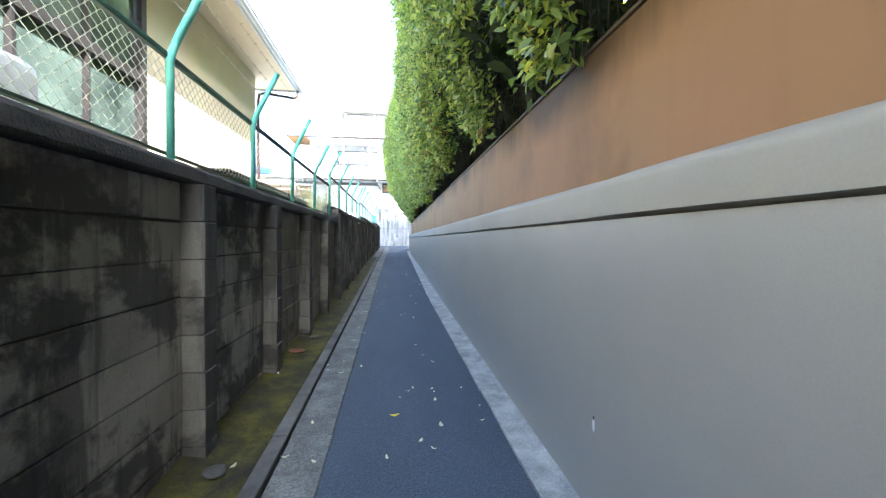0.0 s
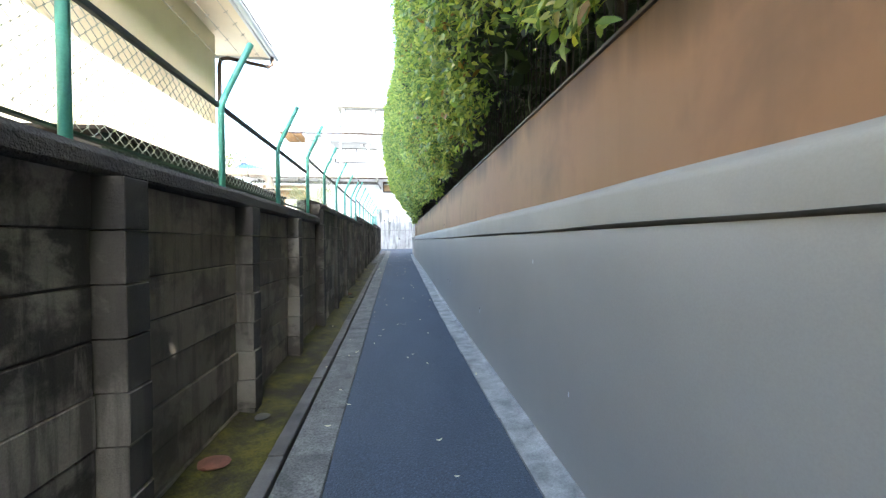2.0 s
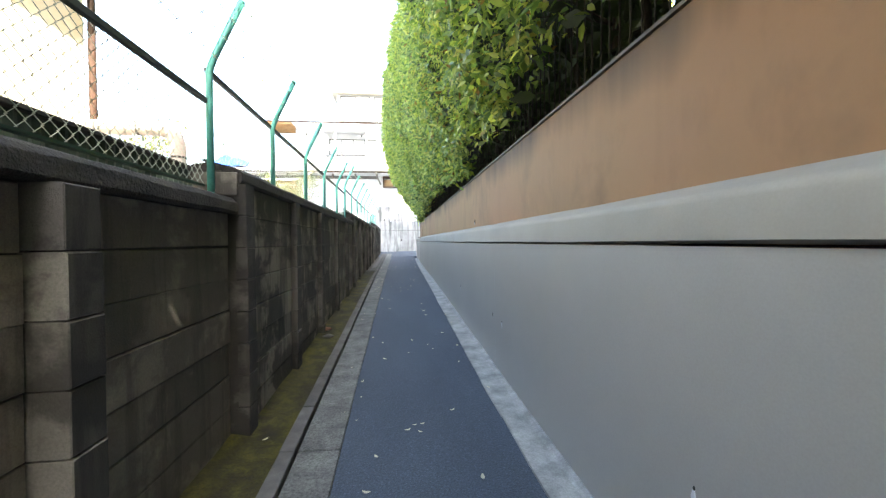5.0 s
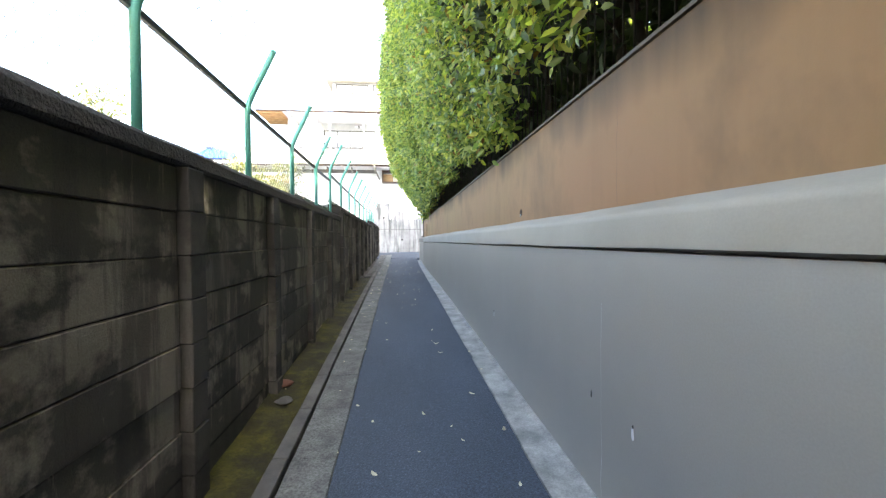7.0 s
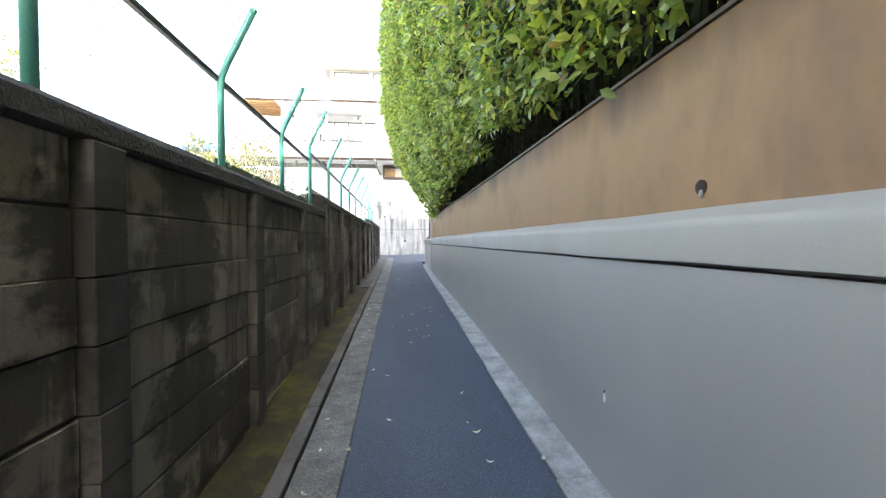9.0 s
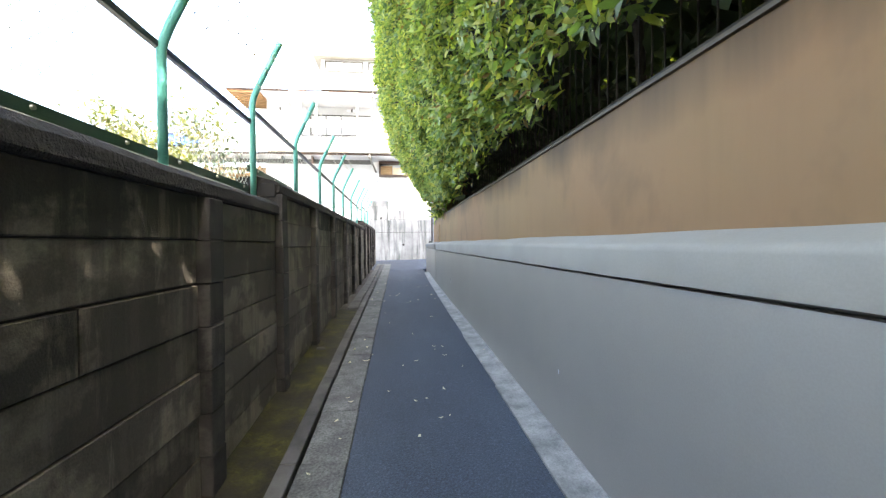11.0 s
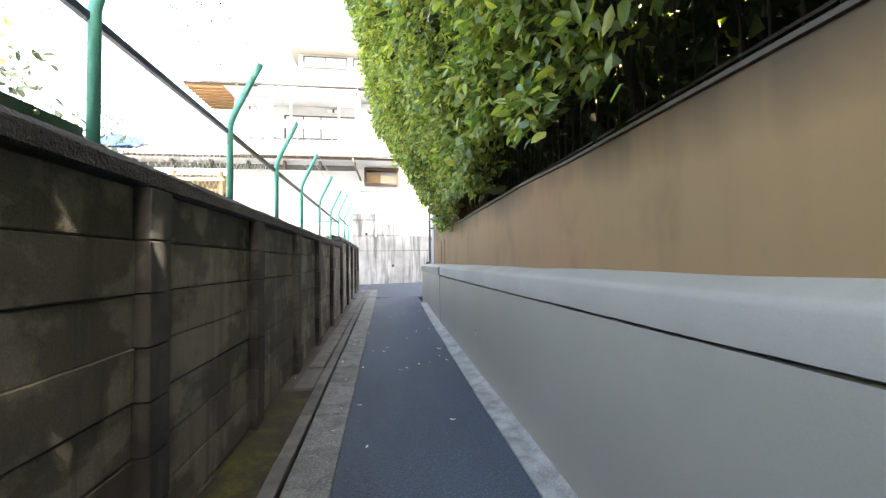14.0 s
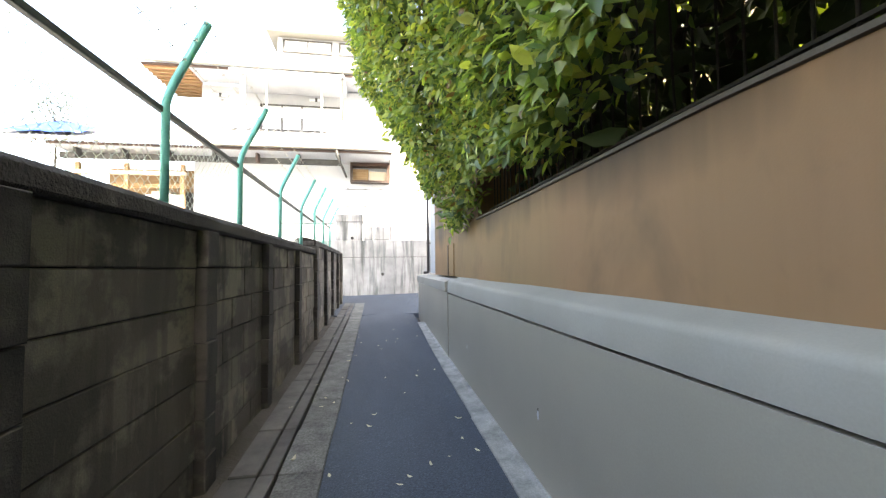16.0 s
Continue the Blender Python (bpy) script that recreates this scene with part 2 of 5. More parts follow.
M_LEAF = leaf_material("hedge_leaf", [(0.0, (0.070, 0.130, 0.064)), (0.3, (0.155, 0.248, 0.102)), (0.6, (0.255, 0.355, 0.130)), (0.84, (0.36, 0.435, 0.145)), (0.95, (0.42, 0.46, 0.16)), (0.99, (0.17, 0.11, 0.05))], 0.27)
# darker copy of the hedge leaf, with the hedge's inner shade in its colour
M_LEAF_DARK = leaf_material("shade_painted_leaf", [(0.0, (0.014, 0.030, 0.010)), (1.0, (0.035, 0.06, 0.018))], 0.6, 0.12)
M_BARK = surface("bark", (0.025, 0.019, 0.014), (0.06, 0.048, 0.036), 8, 60, 0.95, 0.8, 0.01, stretch=(4, 4, 0.6))
M_TWIG = surface("pale_bark", (0.16, 0.13, 0.10), (0.27, 0.23, 0.18), 8, 60, 0.9, 0.5, 0.005)
M_TREE = leaf_material("tree_leaf", [(0.0, (0.07, 0.095, 0.05)), (0.6, (0.14, 0.165, 0.09)), (1.0, (0.22, 0.20, 0.13))], 0.5, 0.4)
M_PINE = leaf_material("evergreen_leaf", [(0.0, (0.030, 0.045, 0.045)), (1.0, (0.06, 0.085, 0.07))], 0.5, 0.25)
M_CREAM = surface("cream_siding", (0.64, 0.56, 0.43), (0.72, 0.64, 0.50), 1.2, 120, 0.6, 0.1, 0.002, fleck=0.08)
M_WHITE = surface("white_plaster", (0.57, 0.61, 0.66), (0.66, 0.70, 0.75), 1.2, 120, 0.7, 0.1, 0.002, fleck=0.08)
M_PALE = surface("pale_grey_siding", (0.38, 0.40, 0.43), (0.47, 0.49, 0.52), 1.2, 120, 0.6, 0.1, 0.002, fleck=0.08)
M_TILE = surface("roof_tile", (0.22, 0.23, 0.24), (0.33, 0.34, 0.35), 5, 90, 0.5, 0.2, 0.002, vary=0.2)
M_ORANGE = surface("cedar_soffit", (0.26, 0.115, 0.055), (0.34, 0.165, 0.085), 5, 90, 0.6, 0.2, 0.002)
M_BLUE = surface("blue_sheet", (0.012, 0.05, 0.30), (0.025, 0.09, 0.45), 4, 60, 0.4, 0.2, 0.002)
M_WOOD = surface("timber", (0.28, 0.17, 0.08), (0.42, 0.28, 0.15), 3, 90, 0.7, 0.3, 0.002, stretch=(1, 1, 6))
M_BROWN = surface("brown_trim", (0.045, 0.024, 0.017), (0.080, 0.043, 0.030), 5, 90, 0.5, 0.2, 0.001)
M_FRAME = surface("dark_window_frame", (0.018, 0.015, 0.017), (0.032, 0.027, 0.028), 9, 140, 0.4, 0.1, 0.001)
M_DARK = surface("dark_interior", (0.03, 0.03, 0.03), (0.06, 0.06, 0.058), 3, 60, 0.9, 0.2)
M_BLACK = surface("slot_shade", (0.004, 0.004, 0.004), (0.009, 0.008, 0.008), 3, 60, 0.95, 0.1)
M_LAG = surface("lagged_pipe", (0.42, 0.37, 0.36), (0.58, 0.53, 0.50), 8, 90, 0.6, 0.3, 0.004)
M_TERRA = surface("terracotta", (0.10, 0.040, 0.028), (0.19, 0.075, 0.05), 9, 90, 0.85, 0.3)
M_DRYLEAF = leaf_material("fallen_leaf", [(0.0, (0.42, 0.40, 0.34)), (0.75, (0.58, 0.56, 0.48)), (1.0, (0.45, 0.38, 0.10))], 0.6, 0.2)
M_YELLOW = leaf_material("yellow_leaf", [(0.0, (0.62, 0.45, 0.04)), (1.0, (0.55, 0.42, 0.06))], 0.6, 0.2)


def glass_material():
    m, nt, p = material("window_glass")
    p.inputs["Base Color"].default_value = (0.08, 0.11, 0.10, 1)
    p.inputs["Roughness"].default_value = 0.06
    p.inputs["Specular IOR Level"].default_value = 0.6
    nt.links.new(ramp(nt, noise_tex(nt, 1.4, 4), [(0.3, (0.02, 0.03, 0.03)), (0.7, (0.11, 0.15, 0.14))]), p.inputs["Base Color"])
    return m


M_GLASS = glass_material()


# ---- mesh helpers ----
def obj(name, bm, mat, smooth=False):
    me = bpy.data.meshes.new(name)
    bm.normal_update()
    bm.to_mesh(me)
    bm.free()
    if mat:
        me.materials.append(mat)
    if smooth:
        for p in me.polygons:
            p.use_smooth = True
    return new(name, me)


def part(name, bm, mat, parent, label="", smooth=False):
    ob = obj(name, bm, mat, smooth)
    ob.parent = parent
    return tagged(ob, label)


def empty(name, at=(0, 0, 0)):
    e = new(name)
    e.location = at
    return e


def share(name, me, parent, at, rot=(0, 0, 0), scale=(1, 1, 1)):
    """One more object on a mesh, under parent."""
    ob = new(name, me)
    ob.parent = parent
    ob.location, ob.rotation_euler, ob.scale = at, rot, scale
    return ob


def quad_box(bm, lo, hi, ch=0.0):
    """A box; ch chamfers all its edges."""
    x0, y0, z0 = lo
    x1, y1, z1 = hi
    vs = [bm.verts.new((x, y, z)) for x in (x0, x1) for y in (y0, y1) for z in (z0, z1)]
    fs = [bm.faces.new([vs[i] for i in f]) for f in ((0, 1, 3, 2), (4, 6, 7, 5), (0, 4, 5, 1), (2, 3, 7, 6), (0, 2, 6, 4), (1, 5, 7, 3))]
    if ch:
        es = list({e for f in fs for e in f.edges})
        bmesh.ops.bevel(bm, geom=es, offset=ch, segments=1, affect="EDGES")
    return bm


def boxes(*specs, ch=0.0):
    bm = bmesh.new()
    for lo, hi in specs:
        one = bmesh.new()
        quad_box(one, lo, hi, ch)
        me = bpy.data.meshes.new("t")
        one.to_mesh(me)
        one.free()
        bm.from_mesh(me)
        bpy.data.meshes.remove(me)
    return bm


def prism(bm, outline, a, b):
    """A profile [(x, z)] swept from y=a to y=b, closed at both ends. a and b are (y, dx, dz)."""
    ra = [bm.verts.new((x + a[1], a[0], z + a[2])) for x, z in outline]
    rb = [bm.verts.new((x + b[1], b[0], z + b[2])) for x, z in outline]
    n = len(outline)
    for i in range(n):
        j = (i + 1) % n
        bm.faces.new((ra[i], ra[j], rb[j], rb[i]))
    bm.faces.new(ra[::-1])
    bm.faces.new(rb)
    bmesh.ops.recalc_face_normals(bm, faces=bm.faces)
    return bm


def sweep(outline, stations):
    """One solid: the profile [(x, z)] carried through stations (y, dx, dz)."""
    bm = bmesh.new()
    rings = [[bm.verts.new((x + dx, y, z + dz)) for x, z in outline] for y, dx, dz in stations]
    n = len(outline)
    for a, b in zip(rings, rings[1:]):
        for i in range(n):
            bm.faces.new((a[i], a[(i + 1) % n], b[(i + 1) % n], b[i]))
    bm.faces.new(rings[0][::-1])
    bm.faces.new(rings[-1])
    bmesh.ops.recalc_face_normals(bm, faces=bm.faces)
    return bm


def tube(bm, pts, r, sides=8, closed=True, r_end=None):
    """A round tube along points, with an even frame."""
    pts = [Vector(p) for p in pts]
    rings = []
    up = None
    for i, p in enumerate(pts):
        d = (pts[min(i + 1, len(pts) - 1)] - pts[max(i - 1, 0)]).normalized()
        if up is None:
            up = d.orthogonal().normalized()
        side = d.cross(up).normalized()
        up = side.cross(d).normalized()
        rr = r if r_end is None else r + (r_end - r) * i / (len(pts) - 1)
        rings.append([bm.verts.new(p + (up * math.cos(k * math.tau / sides) + side * math.sin(k * math.tau / sides)) * rr) for k in range(sides)])
    for a, b in zip(rings, rings[1:]):
        for k in range(sides):
            bm.faces.new((a[k], a[(k + 1) % sides], b[(k + 1) % sides], b[k]))
    if closed:
        bm.faces.new(rings[0][::-1])
        bm.faces.new(rings[-1])
    return bm


def raw_mesh(name, verts, faces, mat):
    """A mesh from numpy arrays: verts (n, 3), faces (m, k)."""
    me = bpy.data.meshes.new(name)
    me.vertices.add(len(verts))
    me.vertices.foreach_set("co", np.ascontiguousarray(verts, dtype=np.float32).ravel())
    k = faces.shape[1]
    me.loops.add(faces.size)
    me.loops.foreach_set("vertex_index", np.ascontiguousarray(faces, dtype=np.int32).ravel())
    me.polygons.add(len(faces))
    me.polygons.foreach_set("loop_start", np.arange(0, faces.size, k, dtype=np.int32))
    me.polygons.foreach_set("loop_total", np.full(len(faces), k, dtype=np.int32))
    me.update(calc_edges=True)
    me.validate()
    me.materials.append(mat)
    return me


# ---- the lie of the land ----
GY = [-60, -6, 0, 8.5, 11, 14, 17, 19, 23, 28, 60, 400]
GZ = [-0.9, -0.09, 0, 0.12, 0.24, 0.37, 0.47, 0.50, 0.60, 0.77, 1.2, 1.2]


def g(y):
    return float(np.mean([np.interp(y + d, GY, GZ) for d in (-1.2, -0.6, 0, 0.6, 1.2)]))


def strip(xs, y0, y1, step, rise=lambda x, y: 0.0, skirt=0.12):
    """A sheet over the lie of the land with a skirt round it; xs are the lines across."""
    bm = bmesh.new()
    n = max(2, int(round((y1 - y0) / step)) + 1)
    ys = np.linspace(y0, y1, n)
    grid = [[bm.verts.new((x, y, g(y) + rise(x, y))) for x in xs] for y in ys]
    for a, b in zip(grid, grid[1:]):
        for i in range(len(xs) - 1):
            bm.faces.new((a[i], a[i + 1], b[i + 1], b[i]))
    rim = [r[0] for r in grid], [r[-1] for r in grid], grid[0], grid[-1]
    for k, line in enumerate(rim):
        low = [bm.verts.new((v.co.x, v.co.y, v.co.z - skirt)) for v in line]
        for i in range(len(line) - 1):
            bm.faces.new((line[i], line[i + 1], low[i + 1], low[i]))
    bmesh.ops.recalc_face_normals(bm, faces=bm.faces)
    return bm


def structure(ob, label, category):
    return tagged(ob, label, category, kind="structure")


# ground: one sheet to the horizon, a little below the paving
bm = bmesh.new()
gx = [-400, -60, -12, -3, -1.15, 0.9, 3, 12, 60, 400]
gy = [-400, -60, -20] + list(np.arange(-6, 30.1, 1.5)) + [40, 60, 150, 400]
rows_ = [[bm.verts.new((x, y, g(max(y, -60)) - 0.10)) for x in gx] for y in gy]
for a, b in zip(rows_, rows_[1:]):
    for i in range(len(gx) - 1):
        bm.faces.new((a[i], a[i + 1], b[i + 1], b[i]))
structure(obj("ground", bm, M_SOIL), "bare brown soil around the alley", "ground")

ALLEY_END = 23.7
# unseen pale ground sheet, added to bounce sunlight onto the hedge and grey wall
M_BOUNCE = surface("pale_bounce_sheet", (0.46, 0.45, 0.42), (0.58, 0.57, 0.53), 1.5, 70, 0.85, 0.4, 0.004)
for x0, x1, y0, y1 in ((-14, -1.345, 9.01, 25.9), (-2.99, -1.345, -7, 9.0)):
    structure(obj("yard", strip(list(np.linspace(x0, x1, 6)), y0, y1, 1.0, lambda x, y: 0.02), M_BOUNCE), "unseen pale sheet behind the block wall, added to bounce sunlight", "yard")
structure(obj("road", strip(list(np.linspace(-0.50, 0.68, 10)), -6, ALLEY_END, 0.5, lambda x, y: -0.012 * ((x - 0.13) / 0.5) ** 2), M_ASPHALT), "blue-grey asphalt of the narrow alley, slightly worn", "road")
structure(obj("road", strip([-14, -8, -4, -1.4, -0.4, 0.6, 1.4, 4, 8, 14], ALLEY_END + 0.004, 28.05, 0.6, lambda x, y: 0.018 * max(-3, min(3, x)) * (y - ALLEY_END) / 4.3), M_ASPHALT), "asphalt of the cross street below the retaining wall", "road")


def moss_rise(x, y):
    return -0.02 + 0.018 * noise.noise((x * 5, y * 3.2, 0.3)) + 0.03 * max(0, (-0.95 - x)) / 0.2


structure(obj("verge", strip(list(np.linspace(-1.16, -0.715, 8)), -6, 16.8, 0.12, moss_rise), M_MOSS, True), "strip of yellow-green moss along the block wall", "moss")
structure(obj("verge", strip(list(np.linspace(-1.16, -0.90, 6)), 16.8, 25.9, 0.12, lambda x, y: -0.015 + 0.02 * noise.noise((x * 7, y * 4, 2))), M_SOIL, True), "strip of dark dirt along the block wall", "dirt")


def wall_x(y):
    """Road face of the grey wall."""
    return float(np.interp(y, [-6, 2, 9, 17, 20, 24], [0.84, 0.832, 0.818, 0.728, 0.74, 0.79]))


# ---- the grey and tan wall ----
LEDGE_Z, TAN_TOP = 1.285, 2.125
grey_wall = structure(empty("wall_grey"), "low retaining wall painted smooth grey under a tan upper wall", "wall")
ys = [-6, 9] + list(np.arange(9.2, 19.7, 0.2)) + [19.75]
ys = sorted(ys + list(np.arange(-5.5, 8.9, 0.2)))


def settle(y, rise):
    """The wall's courses run out of level by this much."""
    return float(np.interp(y, [9, 17], [0, rise]))


def tan_drop(y):
    return float(np.interp(y, [9, 13, 15.2, 16, 17, 18, 20], [0, -0.040, -0.052, -0.040, -0.052, -0.055, -0.045]))


def wavy(y, k):
    return 0.006 * noise.noise((y * 1.3, k, 0.2)) + 0.003 * noise.noise((y * 6.1, k, 4.2))


bm = sweep([(0, -0.4), (0.40, -0.4), (0.40, LEDGE_Z), (0, LEDGE_Z)], [(y, wall_x(y), settle(y, 0.015)) for y in ys])
UPPER_END = 18.75
ys_upper = [y for y in ys if y < UPPER_END - 0.05] + [UPPER_END]


def lip(y):
    """The ledge draws back towards the wall's face up the slope."""
    return float(np.interp(y, [9, 15], [0, 0.008]))


lip_profile = [(-0.002, 0.012), (0.02, 0.003), (0.12, 0.003), (0.12, 0.20), (0.10, 0.187), (0.016, 0.161), (0.002, 0.154), (-0.008, 0.142), (-0.013, 0.125), (-0.014, 0.015)]
bl = sweep([(x, LEDGE_Z + z) for x, z in lip_profile], [(y, wall_x(y) + lip(y) + wavy(y, 1), settle(y, 0.015) + wavy(y, 2)) for y in ys])
bt = sweep([(0.121, LEDGE_Z + 0.003), (0.40, LEDGE_Z + 0.003), (0.40, TAN_TOP), (0.121, TAN_TOP)], [(y, wall_x(y), tan_drop(y)) for y in ys_upper])
bc = sweep([(0.106, TAN_TOP + 0.002), (0.42, TAN_TOP + 0.002), (0.42, TAN_TOP + 0.018), (0.106, TAN_TOP + 0.018)], [(y, wall_x(y), tan_drop(y)) for y in ys_upper])
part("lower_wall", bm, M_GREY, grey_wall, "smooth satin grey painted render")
ledge = part("ledge", bl, M_LEDGE, grey_wall, "pale grey projecting ledge with sloped top", True)
ledge.data.set_sharp_from_angle(angle=radians(35))
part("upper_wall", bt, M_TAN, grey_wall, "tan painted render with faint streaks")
part("coping", bc, M_BROWN_CAP, grey_wall, "thin dark brown coping")

# end bay beyond the joint, then the white building's corner
end_wall = structure(empty("wall_end"), "end bay of the grey wall up to the street corner", "wall")
bm, bl = bmesh.new(), bmesh.new()
ea, eb = (19.77, wall_x(19.77) - 0.006, 0), (ALLEY_END - 0.1, wall_x(ALLEY_END), 0)
prism(bm, [(0, -0.4), (0.5, -0.4), (0.5, LEDGE_Z + 0.03), (0, LEDGE_Z + 0.03)], ea, eb)
prism(bl, [(-0.028, LEDGE_Z + 0.034), (0.5, LEDGE_Z + 0.034), (0.5, LEDGE_Z + 0.19), (0.12, LEDGE_Z + 0.19), (0.012, LEDGE_Z + 0.175), (-0.028, LEDGE_Z + 0.155)], ea, eb)
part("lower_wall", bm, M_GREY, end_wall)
part("ledge", bl, M_LEDGE, end_wall)
building = structure(empty("building_tan"), "tan rendered building with a pale corner at the alley's end", "building")
# the unseen upper part and roof are set this high to shade the street
part("wall", boxes(((0.862, UPPER_END + 0.004, LEDGE_Z + 0.215), (6.0, 21.6, 10.2))), M_TAN, building, "tan render")
part("wall", boxes(((1.00, 21.604, LEDGE_Z + 0.215), (6.0, 23.2, 10.2))), M_PALE, building, "pale grey siding")
part("roof", boxes(((0.80, 18.6, 10.204), (6.1, 23.4, 10.4))), M_TILE, building)

# footing strip along the grey wall
footing = structure(empty("kerb"), "pale concrete footing strip along the grey wall", "kerb")
for a, b in zip(np.arange(-6, 23.5, 1.5), np.arange(-4.5, 23.6, 1.5)):
    a, b = float(a), float(min(b, ALLEY_END - 0.1))
    w0 = float(np.interp(a, [1.7, 8.5, 17, 23], [0.165, 0.20, 0.145, 0.12]))
    w1 = float(np.interp(b, [1.7, 8.5, 17, 23], [0.165, 0.20, 0.145, 0.12]))
    st = [(float(y), wall_x(y), g(y)) for y in np.linspace(a + 0.0015, b - 0.0015, 6)]
    bm = sweep([(-(w0 + w1) / 2, -0.12), (0.01, -0.12), (0.01, 0.022), (-0.028, 0.016), (-0.042, 0.008), (-(w0 + w1) / 2, 0.004)], [(y, x + wavy(y, 3) * 1.5, z) for y, x, z in st])
    part("footing", bm, M_STRIP, footing)

# ---- the block wall ----
PIL = [-5.30, -4.05, -2.80, -1.53, -0.28, 0.97, 2.23, 3.53, 4.82, 6.10, 7.46, 8.68, 9.90, 11.19, 12.42, 13.59, 14.81, 16.06, 17.31, 18.55, 19.92, 21.35, 22.60, 23.75, 24.90]
SECTIONS = [(-6.6, 7.46, 1.62), (7.46, 13.59, 1.81), (13.59, 21.35, 1.97), (21.35, 25.75, 2.11)]
block_wall = structure(empty("wall_block"), "old grimy concrete block wall with pilasters, stepping up the slope", "wall")


def chamfered(name, dx, dy, dz, ch, mat):
    """A block whose face looks to +x, its near edges chamfered; origin at its low back corner."""
    bm = bmesh.new()
    o = [(0, 0), (dy, 0), (dy, dz), (0, dz)]
    i = [(ch, ch), (dy - ch, ch), (dy - ch, dz - ch), (ch, dz - ch)]
    back = [bm.verts.new((0, y, z)) for y, z in o]
    rim = [bm.verts.new((dx - ch, y, z)) for y, z in o]
    face = [bm.verts.new((dx, y, z)) for y, z in i]
    for k in range(4):
        j = (k + 1) % 4
        bm.faces.new((back[k], back[j], rim[j], rim[k]))
        bm.faces.new((rim[k], rim[j], face[j], face[k]))
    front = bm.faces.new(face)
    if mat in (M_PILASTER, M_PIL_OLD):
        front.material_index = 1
    bmesh.ops.recalc_face_normals(bm, faces=bm.faces)
    me = bpy.data.meshes.new(name)
    bm.to_mesh(me)
    bm.free()
    me.materials.append(mat)
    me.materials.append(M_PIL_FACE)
    return me


COURSE = 0.2
PANEL_X, PIL_X = -1.115, -1.003
PANEL_X2 = -1.056
OPEN_JOINT = (1.633, 1.639)   # mortar has fallen out here and daylight shows
rnd = random.Random(4)
blocks = []          # (kind, x, y, z, length)
caps = []
for s, (ya, yb, top) in enumerate(SECTIONS):
    face = (PANEL_X if s == 0 else PANEL_X2) - 0.014
    low, high = OPEN_JOINT if s == 2 else (0.5, 0.5)
    spans = [((-1.29, ya + 0.003, -0.5), (face, yb - 0.003, low)), ((-1.29, ya + 0.003, high), (face, yb - 0.003, top - 0.13))]
    if s == 2:
        for c0, c1 in ((ya + 0.003, 16.24), (16.47, 16.60), (16.66, yb - 0.003)):
            spans.append(((-1.29, c0, low), (face, c1, high)))
    part("core", boxes(*spans), M_MORTAR, block_wall, "recessed dark mortar")
    bm = bmesh.new()
    n = int((yb - ya) / 0.25)
    ys = np.linspace(ya + 0.002, yb - 0.002, n + 1)
    prof = [(-1.34, -0.13), (-1.060, -0.135), (-1.045, -0.12), (-1.048, -0.065), (-1.075, -0.038), (-1.20, 0.0), (-1.31, -0.01), (-1.34, -0.04)]
    rings = [[bm.verts.new((x + (0.0 if s == 0 or x < -1.1 else 0.022) + 0.008 * noise.noise((y * 2.1, x * 9, s)), y, top + z + 0.010 * noise.noise((y * 3.0, z * 30 + x * 7, s + 5)))) for x, z in prof] for y in ys]
    for a, b in zip(rings, rings[1:]):
        for k in range(len(prof)):
            bm.faces.new((a[k], a[(k + 1) % len(prof)], b[(k + 1) % len(prof)], b[k]))
    bm.faces.new(rings[0])
    bm.faces.new(rings[-1][::-1])
    bmesh.ops.recalc_face_normals(bm, faces=bm.faces)
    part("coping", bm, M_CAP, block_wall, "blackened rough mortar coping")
for py, nexty in zip(PIL, PIL[1:] + [25.74]):
    mid = py + 0.3
    top = next(t for a, b, t in SECTIONS if a <= mid < b or b == 25.75)
    z = top - 0.135
    course = 0
    while z > g(py) - 0.05:
        z -= COURSE
        blocks.append(("pilaster_block", PIL_X, py, z, 0.145 if py < 7 and course else 0.1449))
        a, b = py + 0.145, nexty
        if py < 7.4:
            cuts = [a, b]
        elif py > 17:
            cuts = [a, a + 0.24, a + 0.64, b] if course % 2 else [a, a + 0.4, a + 0.8, b]
        elif rnd.random() < 0.95:
            cuts = [a, b]
        else:
            cuts = [a, a + rnd.choice([0.4, 0.8]), b]
        for c0, c1 in zip(cuts, cuts[1:]):
            if c1 > c0 + 0.03:
                sooty = rnd.random() < (0.6 if course == 0 else 0.10) if py > 7.4 and not 12 < py < 13 else course == 0 and py < 0.5
                blocks.append(("sooty_block" if sooty else "wall_block", PANEL_X if py < 7.4 else PANEL_X2, c0, z, c1 - c0))
        course += 1
shared = {}
for kind, x, y, z, length in blocks:
    clean = x == PANEL_X and y > 3.6
    key = (kind, clean, y > 11.1, y < 3.6, round(length, 4))
    if key not in shared:
        depth = 0.14 if kind == "pilaster_block" else 0.05
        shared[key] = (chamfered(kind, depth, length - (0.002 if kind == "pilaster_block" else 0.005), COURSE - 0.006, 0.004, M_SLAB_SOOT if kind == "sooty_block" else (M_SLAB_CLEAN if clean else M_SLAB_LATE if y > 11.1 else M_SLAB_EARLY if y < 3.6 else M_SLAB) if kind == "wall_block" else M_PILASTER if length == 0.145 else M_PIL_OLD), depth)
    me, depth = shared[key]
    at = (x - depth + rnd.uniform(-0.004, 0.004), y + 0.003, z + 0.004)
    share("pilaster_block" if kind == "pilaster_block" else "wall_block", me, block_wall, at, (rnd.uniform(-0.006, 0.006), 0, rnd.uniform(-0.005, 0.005)))
